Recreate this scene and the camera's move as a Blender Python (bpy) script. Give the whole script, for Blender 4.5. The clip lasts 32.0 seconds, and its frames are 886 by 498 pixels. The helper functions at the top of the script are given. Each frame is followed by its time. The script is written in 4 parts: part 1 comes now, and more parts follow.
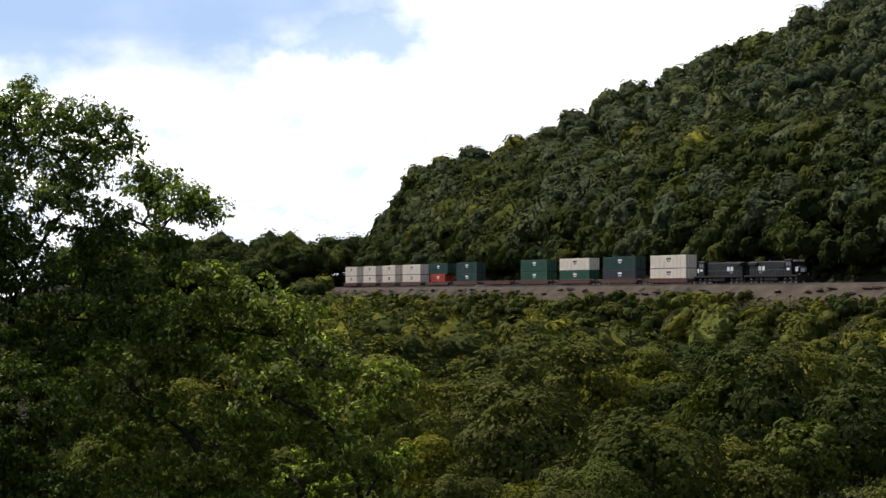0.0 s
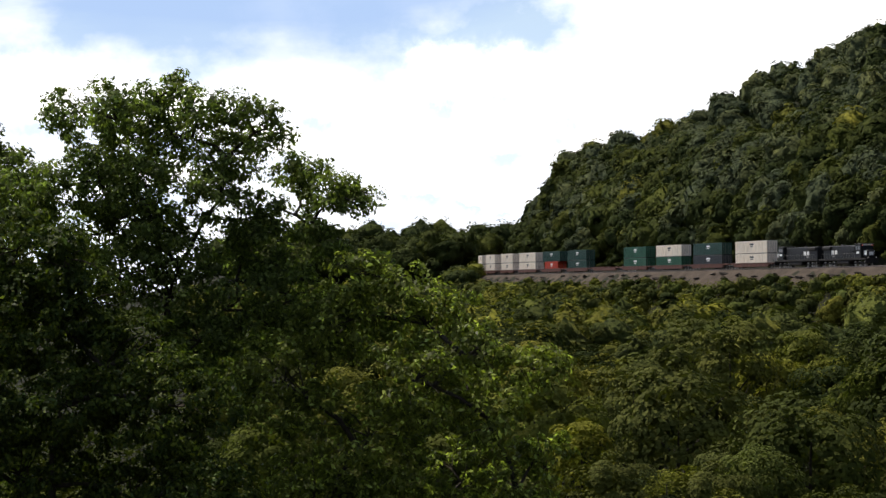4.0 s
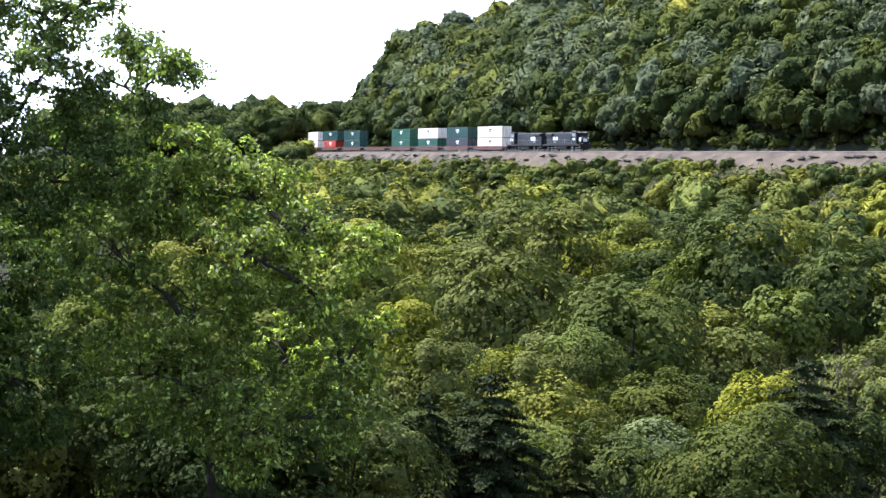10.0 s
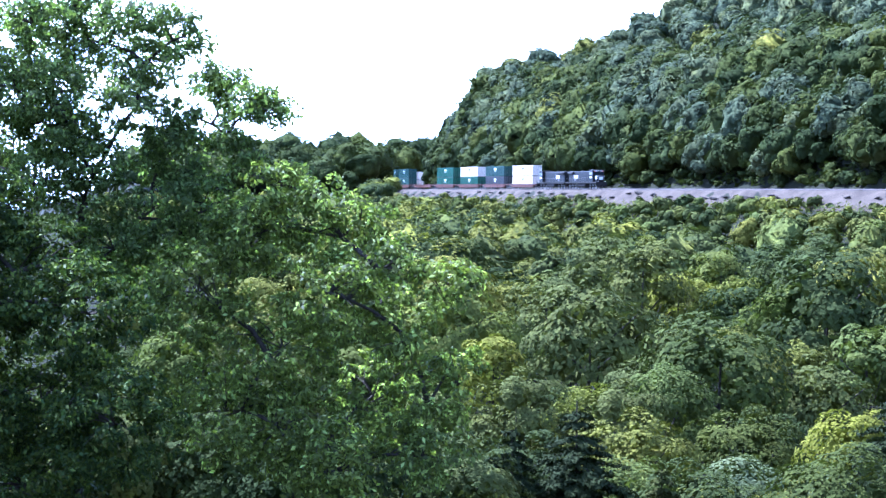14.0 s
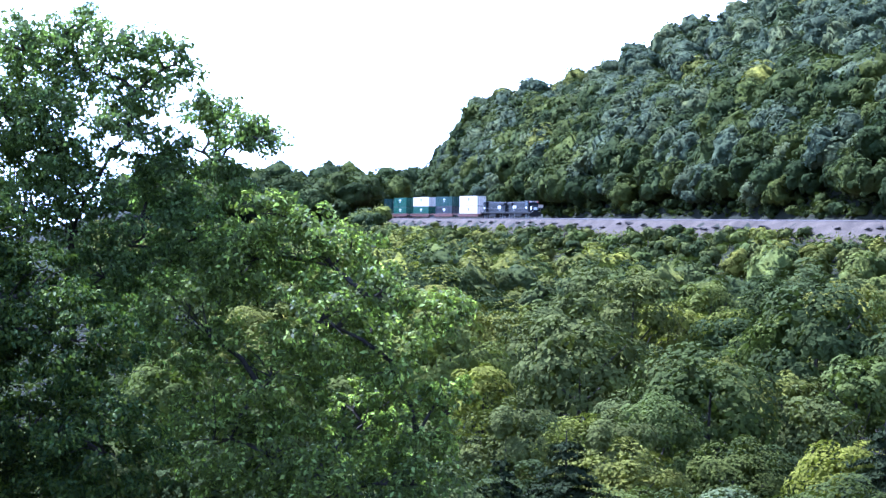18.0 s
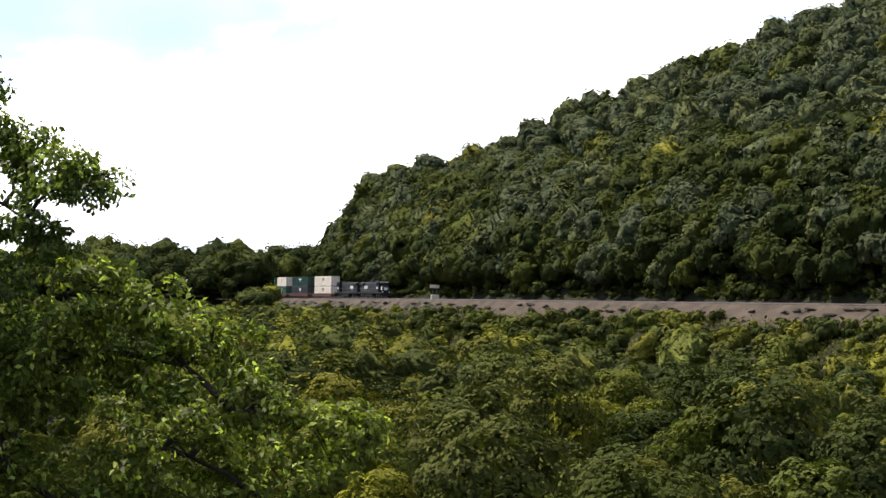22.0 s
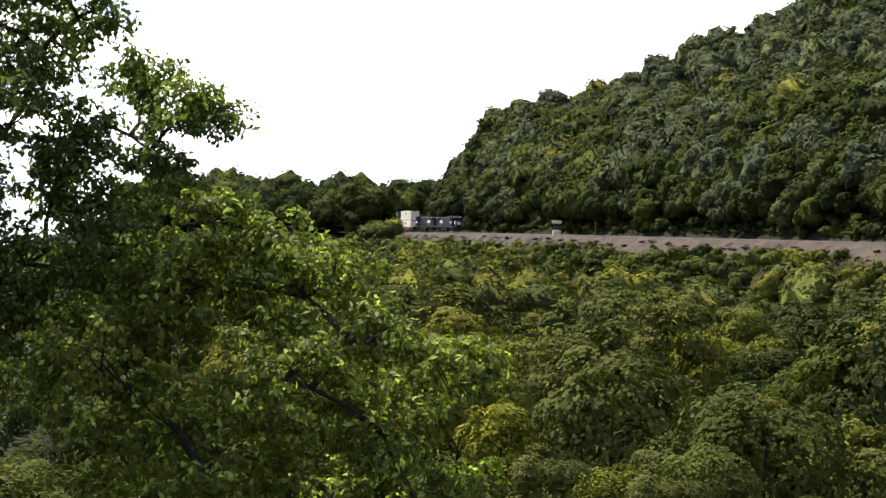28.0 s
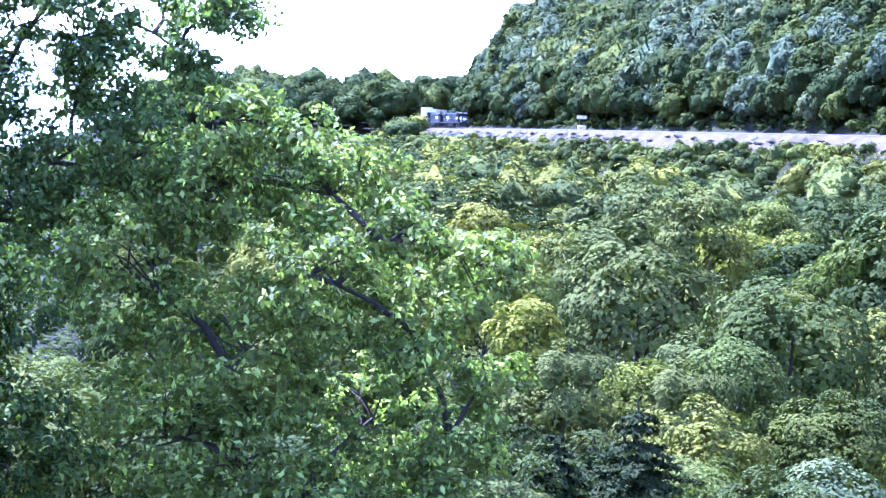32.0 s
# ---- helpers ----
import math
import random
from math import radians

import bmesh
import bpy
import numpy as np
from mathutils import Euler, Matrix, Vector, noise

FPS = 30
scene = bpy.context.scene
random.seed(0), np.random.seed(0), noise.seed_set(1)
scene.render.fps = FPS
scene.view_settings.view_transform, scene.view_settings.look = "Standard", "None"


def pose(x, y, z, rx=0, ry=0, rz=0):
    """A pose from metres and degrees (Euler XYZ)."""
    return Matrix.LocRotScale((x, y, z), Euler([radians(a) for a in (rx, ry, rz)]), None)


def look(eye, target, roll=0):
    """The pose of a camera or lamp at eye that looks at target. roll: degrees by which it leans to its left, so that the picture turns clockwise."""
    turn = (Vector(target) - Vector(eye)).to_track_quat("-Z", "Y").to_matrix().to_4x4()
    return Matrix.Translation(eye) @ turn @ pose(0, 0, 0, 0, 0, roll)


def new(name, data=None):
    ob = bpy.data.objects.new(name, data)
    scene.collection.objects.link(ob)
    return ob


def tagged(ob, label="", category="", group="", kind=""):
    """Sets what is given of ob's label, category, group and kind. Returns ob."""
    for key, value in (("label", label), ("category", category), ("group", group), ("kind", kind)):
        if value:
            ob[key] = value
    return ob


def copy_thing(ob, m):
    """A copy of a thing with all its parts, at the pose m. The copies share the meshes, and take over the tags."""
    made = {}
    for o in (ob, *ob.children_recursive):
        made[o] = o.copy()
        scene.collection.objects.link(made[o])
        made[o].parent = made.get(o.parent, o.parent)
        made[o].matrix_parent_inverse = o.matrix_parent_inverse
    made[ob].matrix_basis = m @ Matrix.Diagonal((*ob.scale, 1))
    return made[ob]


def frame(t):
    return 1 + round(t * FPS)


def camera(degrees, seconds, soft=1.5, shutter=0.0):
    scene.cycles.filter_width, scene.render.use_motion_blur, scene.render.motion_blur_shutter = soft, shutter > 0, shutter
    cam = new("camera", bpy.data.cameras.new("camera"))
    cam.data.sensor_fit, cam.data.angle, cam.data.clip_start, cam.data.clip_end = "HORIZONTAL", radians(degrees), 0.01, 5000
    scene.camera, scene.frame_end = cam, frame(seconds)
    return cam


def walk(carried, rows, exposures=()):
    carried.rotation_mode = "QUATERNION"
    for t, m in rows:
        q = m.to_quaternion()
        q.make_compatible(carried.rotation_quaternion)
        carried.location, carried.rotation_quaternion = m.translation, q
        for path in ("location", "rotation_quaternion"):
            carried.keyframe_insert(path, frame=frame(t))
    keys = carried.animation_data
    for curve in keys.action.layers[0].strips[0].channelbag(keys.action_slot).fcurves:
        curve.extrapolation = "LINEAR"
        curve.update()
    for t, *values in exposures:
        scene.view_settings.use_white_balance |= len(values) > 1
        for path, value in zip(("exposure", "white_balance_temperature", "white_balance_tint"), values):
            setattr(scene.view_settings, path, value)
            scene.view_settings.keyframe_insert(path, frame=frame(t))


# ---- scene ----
EYE = Vector((0.0, 0.0, 0.0))
AHEAD = Vector((-0.03682, 0.99922, 0.01425))     # the way along which the camera closes in

cam = camera(23.0, 32.0, soft=1.5)

# seconds, turn to the right, tilt up, lean, metres ahead
VIEWS = [
    (0.0, -0.000, 1.769, -0.000, 0.0),
    (0.5, -0.684, 1.593, -0.409, 0.0),
    (1.0, -0.535, 1.288, -0.773, 0.0),
    (1.5, -1.110, 0.915, -0.916, 0.0),
    (2.0, -1.478, 0.896, -0.920, 0.0),
    (2.5, -2.116, 0.703, -0.916, 0.0),
    (3.0, -2.563, 1.183, -0.730, 0.0),
    (3.5, -3.118, 1.301, -0.873, 0.0),
    (4.0, -3.977, 1.450, -0.734, 0.0),
    (4.5, -4.670, 1.745, -1.288, 0.0),
    (6.5, -5.658, 1.873, -1.412, 0.0),
    (7.0, -6.148, 1.681, -1.404, 0.0),
    (7.5, -6.358, 1.440, -1.297, 0.0),
    (8.0, -5.950, 1.425, -0.757, 0.0),
    (8.5, -5.112, 0.995, -0.604, 0.0),
    (9.0, -3.578, 0.710, 0.229, 0.0),
    (9.5, 0.467, -0.650, 0.673, 0.0),
    (10.0, 0.490, -1.775, 0.488, 0.0),
    (10.5, 0.513, -1.571, 0.680, 0.0),
    (11.0, 0.471, -0.890, 0.974, 0.0),
    (11.5, 0.377, -0.401, 0.876, 0.0),
    (12.0, 0.126, -0.481, 0.558, 0.0),
    (12.5, 0.148, -0.240, 1.150, 0.0),
    (13.0, -1.182, -0.321, 0.399, 0.0),
    (13.5, -1.936, -0.510, 0.609, 0.0),
    (14.0, -1.769, -0.815, 0.582, 0.0),
    (14.5, -2.137, -0.669, 0.305, 0.0),
    (16.5, -3.421, -0.924, 0.172, 0.0),
    (17.0, -2.531, -0.178, 0.350, 0.0),
    (17.5, -1.694, -0.134, 0.907, 0.0),
    (18.0, -1.523, -0.043, 0.841, 0.0),
    (18.5, 0.390, 1.002, 1.197, 0.3),
    (19.0, 0.468, 1.645, 2.000, 8.0),
    (19.5, 0.815, 2.042, 1.807, 22.0),
    (20.0, 0.430, 2.073, 1.510, 24.3),
    (20.5, -0.649, 1.467, 0.378, 24.3),
    (21.0, -0.479, 1.132, 0.812, 24.3),
    (21.5, 1.798, 1.649, 1.030, 24.3),
    (22.0, 1.303, 2.118, 1.122, 24.3),
    (22.5, 0.910, 2.951, 1.099, 24.3),
    (23.0, 1.008, 3.825, 0.591, 24.3),
    (23.5, 0.775, 3.679, 1.019, 24.3),
    (24.0, 0.485, 3.392, 1.023, 24.3),
    (24.5, -1.147, 2.731, 0.894, 24.3),
    (25.0, -1.735, 2.642, 0.891, 24.3),
    (25.5, -2.347, 2.145, 0.795, 24.3),
    (26.0, -2.581, 1.286, 0.739, 24.3),
    (26.5, -3.175, 0.088, 0.500, 24.3),
    (28.5, -1.631, 0.370, 2.145, 24.3),
    (29.0, -1.863, 0.131, 2.220, 24.3),
    (29.5, -2.068, -0.678, 1.830, 24.3),
    (30.0, -2.400, -1.236, 1.822, 24.3),
    (30.5, -2.569, -1.723, 1.794, 24.3),
    (31.0, -2.545, -2.176, 1.849, 24.3),
    (31.5, -2.503, -2.326, 1.761, 24.3),
    (32.0, -2.444, -2.429, 1.571, 24.3),
]


def view(turn, tilt, lean, ahead):
    eye = EYE + AHEAD * ahead
    a, b = radians(turn), radians(tilt)
    way = Vector((math.sin(a) * math.cos(b), math.cos(a) * math.cos(b), math.sin(b)))
    return look(eye, eye + way * 100.0, lean)


EXPOSURES = [
    (0, 0.10, 6650, 12),
    (2, 0.15, 6650, 12),
    (4, 0.10, 6650, 12),
    (7, -0.15, 6650, 12),
    (8.5, 0.05, 6650, 12),
    (9, 0.30, 6650, 12),
    (9.5, 1.00, 6500, 12),
    (10, 2.05, 5650, 13),
    (10.5, 3.00, 5350, 20),
    (11, 3.25, 5300, 21),
    (12, 2.78, 4650, 23),
    (13, 2.45, 4450, 23),
    (14.5, 2.45, 4350, 23),
    (17, 2.78, 4350, 23),
    (18, 2.22, 4400, 23),
    (19, 2.05, 4450, 14),
    (19.5, 0.85, 5700, 13),
    (20, 0.45, 6400, 12),
    (21, 0.55, 6600, 12),
    (22, 0.85, 6700, 12),
    (22.6, 0.25, 6650, 12),
    (23, -0.70, 6650, 12),
    (24.5, -0.80, 6650, 12),
    (26, -0.55, 6650, 12),
    (27, 0.35, 6650, 12),
    (28.5, 1.25, 6500, 12),
    (29, 1.35, 6400, 12),
    (29.5, 2.05, 5400, 25),
    (30, 2.68, 4950, 30),
    (31, 2.98, 4500, 34),
    (32, 3.20, 4250, 35),
]
walk(cam, [(t, view(*v)) for t, *v in VIEWS], EXPOSURES)

# ---- daylight: broken cloud, the sun high over the left side of the valley ----
SUN_TURN, SUN_HEIGHT = -54.0, 58.0


def daylight():
    a, b = radians(SUN_TURN), radians(SUN_HEIGHT)
    to_sun = Vector((math.sin(a) * math.cos(b), math.cos(a) * math.cos(b), math.sin(b)))
    lamp = bpy.data.lights.new("sun", "SUN")
    lamp.energy, lamp.angle, lamp.color = 5.0, radians(0.6), (1.0, 0.95, 0.86)
    ob = new("sun", lamp)
    ob.matrix_world = look(to_sun * 900.0, (0, 0, 0))
    world = bpy.data.worlds.new("sky")
    scene.world = world
    world.use_nodes = True
    nt = world.node_tree
    nt.nodes.clear()
    N, L = nt.nodes.new, nt.links.new
    out, bg = N("ShaderNodeOutputWorld"), N("ShaderNodeBackground")
    sky = N("ShaderNodeTexSky")
    sky.sky_type, sky.sun_disc = "NISHITA", False
    sky.sun_elevation, sky.sun_rotation = b, a
    co = N("ShaderNodeTexCoord")
    gain = N("ShaderNodeMix")
    gain.data_type, gain.blend_type = "RGBA", "MULTIPLY"
    gain.inputs[0].default_value = 1.0
    L(sky.outputs[0], gain.inputs[6])
    gain.inputs[7].default_value = (0.055, 0.055, 0.055, 1)

    def stretch(x, y, z, sx, sy, sz):
        m = N("ShaderNodeMapping")
        m.inputs["Location"].default_value = (x, y, z)
        m.inputs["Scale"].default_value = (sx, sy, sz)
        L(co.outputs["Generated"], m.inputs[0])
        return m.outputs[0]

    def cloud(vec, scale, detail, rough, warp):
        n = N("ShaderNodeTexNoise")
        n.inputs["Scale"].default_value, n.inputs["Detail"].default_value = scale, detail
        n.inputs["Roughness"].default_value, n.inputs["Distortion"].default_value = rough, warp
        L(vec, n.inputs["Vector"])
        return n.outputs["Fac"]

    def ramp(fac, stops):
        r = N("ShaderNodeValToRGB")
        while len(r.color_ramp.elements) < len(stops):
            r.color_ramp.elements.new(0.5)
        for e, (p, c) in zip(r.color_ramp.elements, stops):
            e.position, e.color = p, (*c, 1)
        L(fac, r.inputs[0])
        return r.outputs[0]

    def blend(kind, fac, a, b):
        m = N("ShaderNodeMix")
        m.data_type, m.blend_type = "RGBA", kind
        if isinstance(fac, (int, float)):
            m.inputs[0].default_value = fac
        else:
            L(fac, m.inputs[0])
        for s, v in ((6, a), (7, b)):
            if isinstance(v, tuple):
                m.inputs[s].default_value = (*v, 1)
            else:
                L(v, m.inputs[s])
        return m.outputs[2]

    def maths(kind, a, b=0.0, c=0.0):
        m = N("ShaderNodeMath")
        m.operation = kind
        for k, v in enumerate((a, b, c)):
            if isinstance(v, (int, float)):
                m.inputs[k].default_value = v
            else:
                L(v, m.inputs[k])
        return m.outputs[0]

    def vec(kind, a, b):
        m = N("ShaderNodeVectorMath")
        m.operation = kind
        for k, v in enumerate((a, b)):
            if isinstance(v, tuple):
                m.inputs[k].default_value = v
            else:
                L(v, m.inputs[k])
        return m

    def span(fac, low, high, a, b):
        m = N("ShaderNodeMapRange")
        L(fac, m.inputs[0])
        for k, v in zip((1, 2, 3, 4), (low, high, a, b)):
            m.inputs[k].default_value = v
        return m.outputs[0]

    sep = N("ShaderNodeSeparateXYZ")
    L(co.outputs["Generated"], sep.inputs[0])
    side, height = sep.outputs[0], sep.outputs[2]
    # heaps of cumulus: (degrees to the right, degrees up, half width, half height)
    HEAPS = [(-3.7, 5.6, 1.7, 1.3), (-2.1, 5.6, 1.7, 1.4), (-0.8, 5.0, 1.5, 1.3), (-2.3, 4.3, 1.6, 1.3), (-0.2, 4.0, 1.7, 1.2), (-7.4, 5.2, 1.5, 1.2), (-8.0, 4.3, 1.9, 1.3),
             (-4.6, 3.1, 1.4, 0.7), (-3.4, 2.8, 1.2, 0.6), (-2.3, 2.6, 1.0, 0.6), (-11.0, 4.8, 2.2, 1.4), (-14.5, 5.2, 2.6, 1.6), (2.6, 5.4, 3.6, 2.4), (7.0, 6.6, 4.5, 2.8), (-11.8, 3.2, 1.8, 0.7)]

    def heaps(lift):
        at = vec("ADD", co.outputs["Generated"], (0.0, 0.0, lift)).outputs[0]
        w = N("ShaderNodeTexNoise")
        w.inputs["Scale"].default_value, w.inputs["Detail"].default_value, w.inputs["Roughness"].default_value = 34.0, 9.0, 0.62
        L(at, w.inputs["Vector"])
        shift = vec("MULTIPLY", vec("SUBTRACT", w.outputs["Color"], (0.5, 0.5, 0.5)).outputs[0], (0.035, 0.0, 0.035)).outputs[0]
        at = vec("ADD", at, shift).outputs[0]
        total = 0.0
        for right, up, rx, rz in HEAPS:
            d = vec("SUBTRACT", at, (math.sin(radians(right)), 1.0, math.sin(radians(up)))).outputs[0]
            d = vec("MULTIPLY", d, (1.0 / radians(rx), 0.0, 1.0 / radians(rz)))
            n = N("ShaderNodeVectorMath")
            n.operation = "LENGTH"
            L(d.outputs[0], n.inputs[0])
            total = maths("SMOOTH_MAX", maths("SUBTRACT", 1.0, n.outputs["Value"]), total, 0.25)
        return total

    here, over = heaps(0.0), heaps(0.0045)
    front = span(sep.outputs[1], 0.3, 0.7, 0.0, 1.0)
    lump = maths("MULTIPLY", span(here, -0.02, 0.50, 0.0, 1.0), front)
    light = maths("MULTIPLY_ADD", maths("SUBTRACT", here, over), 1.5, 0.58)
    heap_colour = ramp(light, ((0.20, (0.80, 0.93, 1.12)), (0.50, (1.14, 1.20, 1.28)), (0.80, (1.80, 1.78, 1.74))))
    # broken cloud elsewhere, thinning towards the zenith
    far_heap = cloud(stretch(3.1, 0.4, 2.1, 1.0, 1.0, 1.5), 8.0, 9.0, 0.56, 0.0)
    cover = maths("MULTIPLY", ramp(far_heap, ((0.42, (0, 0, 0)), (0.52, (1, 1, 1)))), span(height, 0.16, 0.5, 0.9, 0.18))
    blue = blend("MIX", span(height, 0.05, 0.4, 0.85, 0.0), gain.outputs[2], (0.68, 0.92, 1.20))
    c = blend("MIX", cover, blue, (1.30, 1.34, 1.40))
    c = blend("MIX", lump, c, heap_colour)
    # long grey-blue banks higher up, thinner towards the hill
    bank = cloud(stretch(0.7, 2.2, 6.4, 0.9, 0.9, 4.0), 7.0, 6.0, 0.5, 0.2)
    rise = maths("ADD", height, maths("MULTIPLY_ADD", bank, 0.06, -0.03))
    rise = maths("ADD", rise, span(side, -0.10, 0.10, 0.008, -0.035))
    m = maths("MULTIPLY", span(rise, 0.117, 0.142, 0.0, 0.9), span(height, 0.2, 0.4, 1.0, 0.3))
    m = maths("MULTIPLY", m, span(bank, 0.30, 0.46, 0.35, 1.0))
    c = blend("MIX", m, c, (0.42, 0.60, 0.92))
    # cloud towards the sun is lit through, cloud away from it is greyer
    dot = vec("DOT_PRODUCT", co.outputs["Generated"], tuple(to_sun))
    c = blend("MULTIPLY", 1.0, c, span(dot.outputs["Value"], -0.7, 0.1, 0.25, 1.0))
    L(c, bg.inputs[0])
    bg.inputs[1].default_value = 1.0
    L(bg.outputs[0], out.inputs[0])


daylight()

# ---- materials ----


def material(name, rough=0.7, metal=0.0):
    m = bpy.data.materials.new(name)
    m.use_nodes = True
    b = m.node_tree.nodes["Principled BSDF"]
    b.inputs["Roughness"].default_value, b.inputs["Metallic"].default_value = rough, metal
    return m, m.node_tree, b


def ramp_node(nt, fac, stops):
    r = nt.nodes.new("ShaderNodeValToRGB")
    while len(r.color_ramp.elements) < len(stops):
        r.color_ramp.elements.new(0.5)
    for e, (p, c) in zip(r.color_ramp.elements, stops):
        e.position, e.color = p, (*c, 1)
    nt.links.new(fac, r.inputs[0])
    return r.outputs[0]


def noise_node(nt, scale, detail=5.0, rough=0.6, coord="Object"):
    co, n = nt.nodes.new("ShaderNodeTexCoord"), nt.nodes.new("ShaderNodeTexNoise")
    n.inputs["Scale"].default_value, n.inputs["Detail"].default_value, n.inputs["Roughness"].default_value = scale, detail, rough
    nt.links.new(co.outputs[coord], n.inputs["Vector"])
    return n.outputs["Fac"]


def mix_node(nt, kind, fac, a, b):
    m = nt.nodes.new("ShaderNodeMix")
    m.data_type, m.blend_type = "RGBA", kind
    for s, v in ((0, fac), (6, a), (7, b)):
        if isinstance(v, (int, float)):
            m.inputs[s].default_value = v
        elif isinstance(v, tuple):
            m.inputs[s].default_value = (*v, 1)
        else:
            nt.links.new(v, m.inputs[s])
    return m.outputs[2]


def rough_matter(name, stops, scale, fine, bump=0.4, rough=0.9):
    """Earth, stone, bark, ballast: two scales of grain and a relief."""
    m, nt, b = material(name, rough)
    b.inputs["Specular IOR Level"].default_value = 0.08
    big = noise_node(nt, scale)
    small = noise_node(nt, fine, 8.0, 0.7)
    c = mix_node(nt, "OVERLAY", 0.8, ramp_node(nt, big, stops), ramp_node(nt, small, ((0.3, (0.2,) * 3), (0.7, (0.8,) * 3))))
    nt.links.new(c, b.inputs["Base Color"])
    bp = nt.nodes.new("ShaderNodeBump")
    bp.inputs["Strength"].default_value = bump
    nt.links.new(small, bp.inputs["Height"])
    nt.links.new(bp.outputs[0], b.inputs["Normal"])
    return m


def paint(name, colour, rough=0.5, grime=0.5, metal=0.0, scale=1.2):
    """Weathered paint: blotches, streaks that run down, a fine dust."""
    m, nt, b = material(name, rough, metal)
    b.inputs["Specular IOR Level"].default_value = 0.25
    co, mp = nt.nodes.new("ShaderNodeTexCoord"), nt.nodes.new("ShaderNodeMapping")
    mp.inputs["Scale"].default_value = (2.0, 2.0, 0.25)
    nt.links.new(co.outputs["Object"], mp.inputs[0])
    n = nt.nodes.new("ShaderNodeTexNoise")
    n.inputs["Scale"].default_value, n.inputs["Detail"].default_value = 1.5, 6.0
    nt.links.new(mp.outputs[0], n.inputs["Vector"])
    dark = tuple(v * (1 - grime) * 0.8 + 0.02 * grime for v in colour)
    c = ramp_node(nt, n.outputs["Fac"], ((0.30, dark), (0.55, colour)))
    c = mix_node(nt, "OVERLAY", 0.35, c, ramp_node(nt, noise_node(nt, scale), ((0.3, (0.3,) * 3), (0.7, (0.7,) * 3))))
    nt.links.new(c, b.inputs["Base Color"])
    return m


def foliage(name, mid, glow=0.15, gloss=0.04, rough=0.75, spread=0.22, range_of=1.0, tufts=0.0, under=0.0):
    """Leaves: each leaf and each tree has its own green; part of the light goes through."""
    m, nt, b = material(name, rough)
    geo, info, own = nt.nodes.new("ShaderNodeNewGeometry"), nt.nodes.new("ShaderNodeObjectInfo"), nt.nodes.new("ShaderNodeAttribute")
    own.attribute_name = "tone"
    dark, light = tuple(v * (1 - spread) for v in mid), tuple(v * (1 + spread) for v in mid)
    # palest leaves: sun glints put into leaf colour, stronger with under
    leaf = ramp_node(nt, geo.outputs["Random Per Island"], ((0.0, dark), (0.5, mid), (0.84, light), (0.97, tuple(v * (1 + 2 * spread + under) + 0.03 * under for v in mid))))
    add, wrap = nt.nodes.new("ShaderNodeMath"), nt.nodes.new("ShaderNodeMath")
    add.operation, wrap.operation = "ADD", "FRACT"
    nt.links.new(own.outputs["Fac"], add.inputs[0])
    nt.links.new(info.outputs["Random"], add.inputs[1])
    nt.links.new(add.outputs[0], wrap.inputs[0])
    tones = ((0.0, (0.58, 0.64, 0.66)), (0.3, (0.84, 0.88, 0.90)), (0.6, (1.02, 1.0, 0.92)), (0.85, (1.28, 1.2, 0.86)), (1.0, (1.5, 1.34, 0.9)))
    tone = ramp_node(nt, wrap.outputs[0], tuple((p, tuple(1 + (v - 1) * range_of for v in c)) for p, c in tones))
    c = mix_node(nt, "MULTIPLY", 1.0, leaf, tone)
    patch = ramp_node(nt, noise_node(nt, 0.35, 3.0), ((0.36, (0.80, 0.83, 0.86)), (0.50, (0.98, 0.98, 0.98)), (0.63, (1.16, 1.12, 1.0))))
    c = mix_node(nt, "MULTIPLY", 1.0, c, patch)
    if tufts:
        # colour follows the bumps: shade of leaf gaps put into the hollows
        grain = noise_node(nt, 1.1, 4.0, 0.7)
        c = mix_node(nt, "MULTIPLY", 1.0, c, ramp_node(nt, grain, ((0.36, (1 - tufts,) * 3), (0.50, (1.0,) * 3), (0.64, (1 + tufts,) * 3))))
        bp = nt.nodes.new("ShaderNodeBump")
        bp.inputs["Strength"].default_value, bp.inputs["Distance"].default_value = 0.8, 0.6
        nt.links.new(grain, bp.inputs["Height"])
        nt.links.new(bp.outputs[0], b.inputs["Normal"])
    nt.links.new(c, b.inputs["Base Color"])
    b.inputs["Specular IOR Level"].default_value = gloss
    tr, mx = nt.nodes.new("ShaderNodeBsdfTranslucent"), nt.nodes.new("ShaderNodeMixShader")
    warm = mix_node(nt, "MULTIPLY", 1.0, c, (1.2, 1.4, 0.65))
    nt.links.new(warm, tr.inputs[0])
    mx.inputs[0].default_value = glow
    out = nt.nodes["Material Output"]
    nt.links.new(b.outputs[0], mx.inputs[1])
    nt.links.new(tr.outputs[0], mx.inputs[2])
    nt.links.new(mx.outputs[0], out.inputs[0])
    return m


BARK = rough_matter("bark", ((0.3, (0.022, 0.018, 0.014)), (0.7, (0.062, 0.052, 0.040))), 1.5, 14.0, 0.7)
EARTH = rough_matter("forest_floor", ((0.3, (0.010, 0.011, 0.006)), (0.7, (0.022, 0.022, 0.011))), 0.08, 1.7, 0.6)
STONE = rough_matter("ballast_stone", ((0.3, (0.038, 0.029, 0.022)), (0.7, (0.084, 0.064, 0.048))), 0.25, 5.0, 0.8)
TIE = rough_matter("old_tie_wood", ((0.3, (0.02, 0.017, 0.015)), (0.7, (0.06, 0.05, 0.042))), 2.0, 12.0, 0.5)
RAIL = paint("rail_steel", (0.16, 0.12, 0.10), 0.45, 0.5, 0.6)
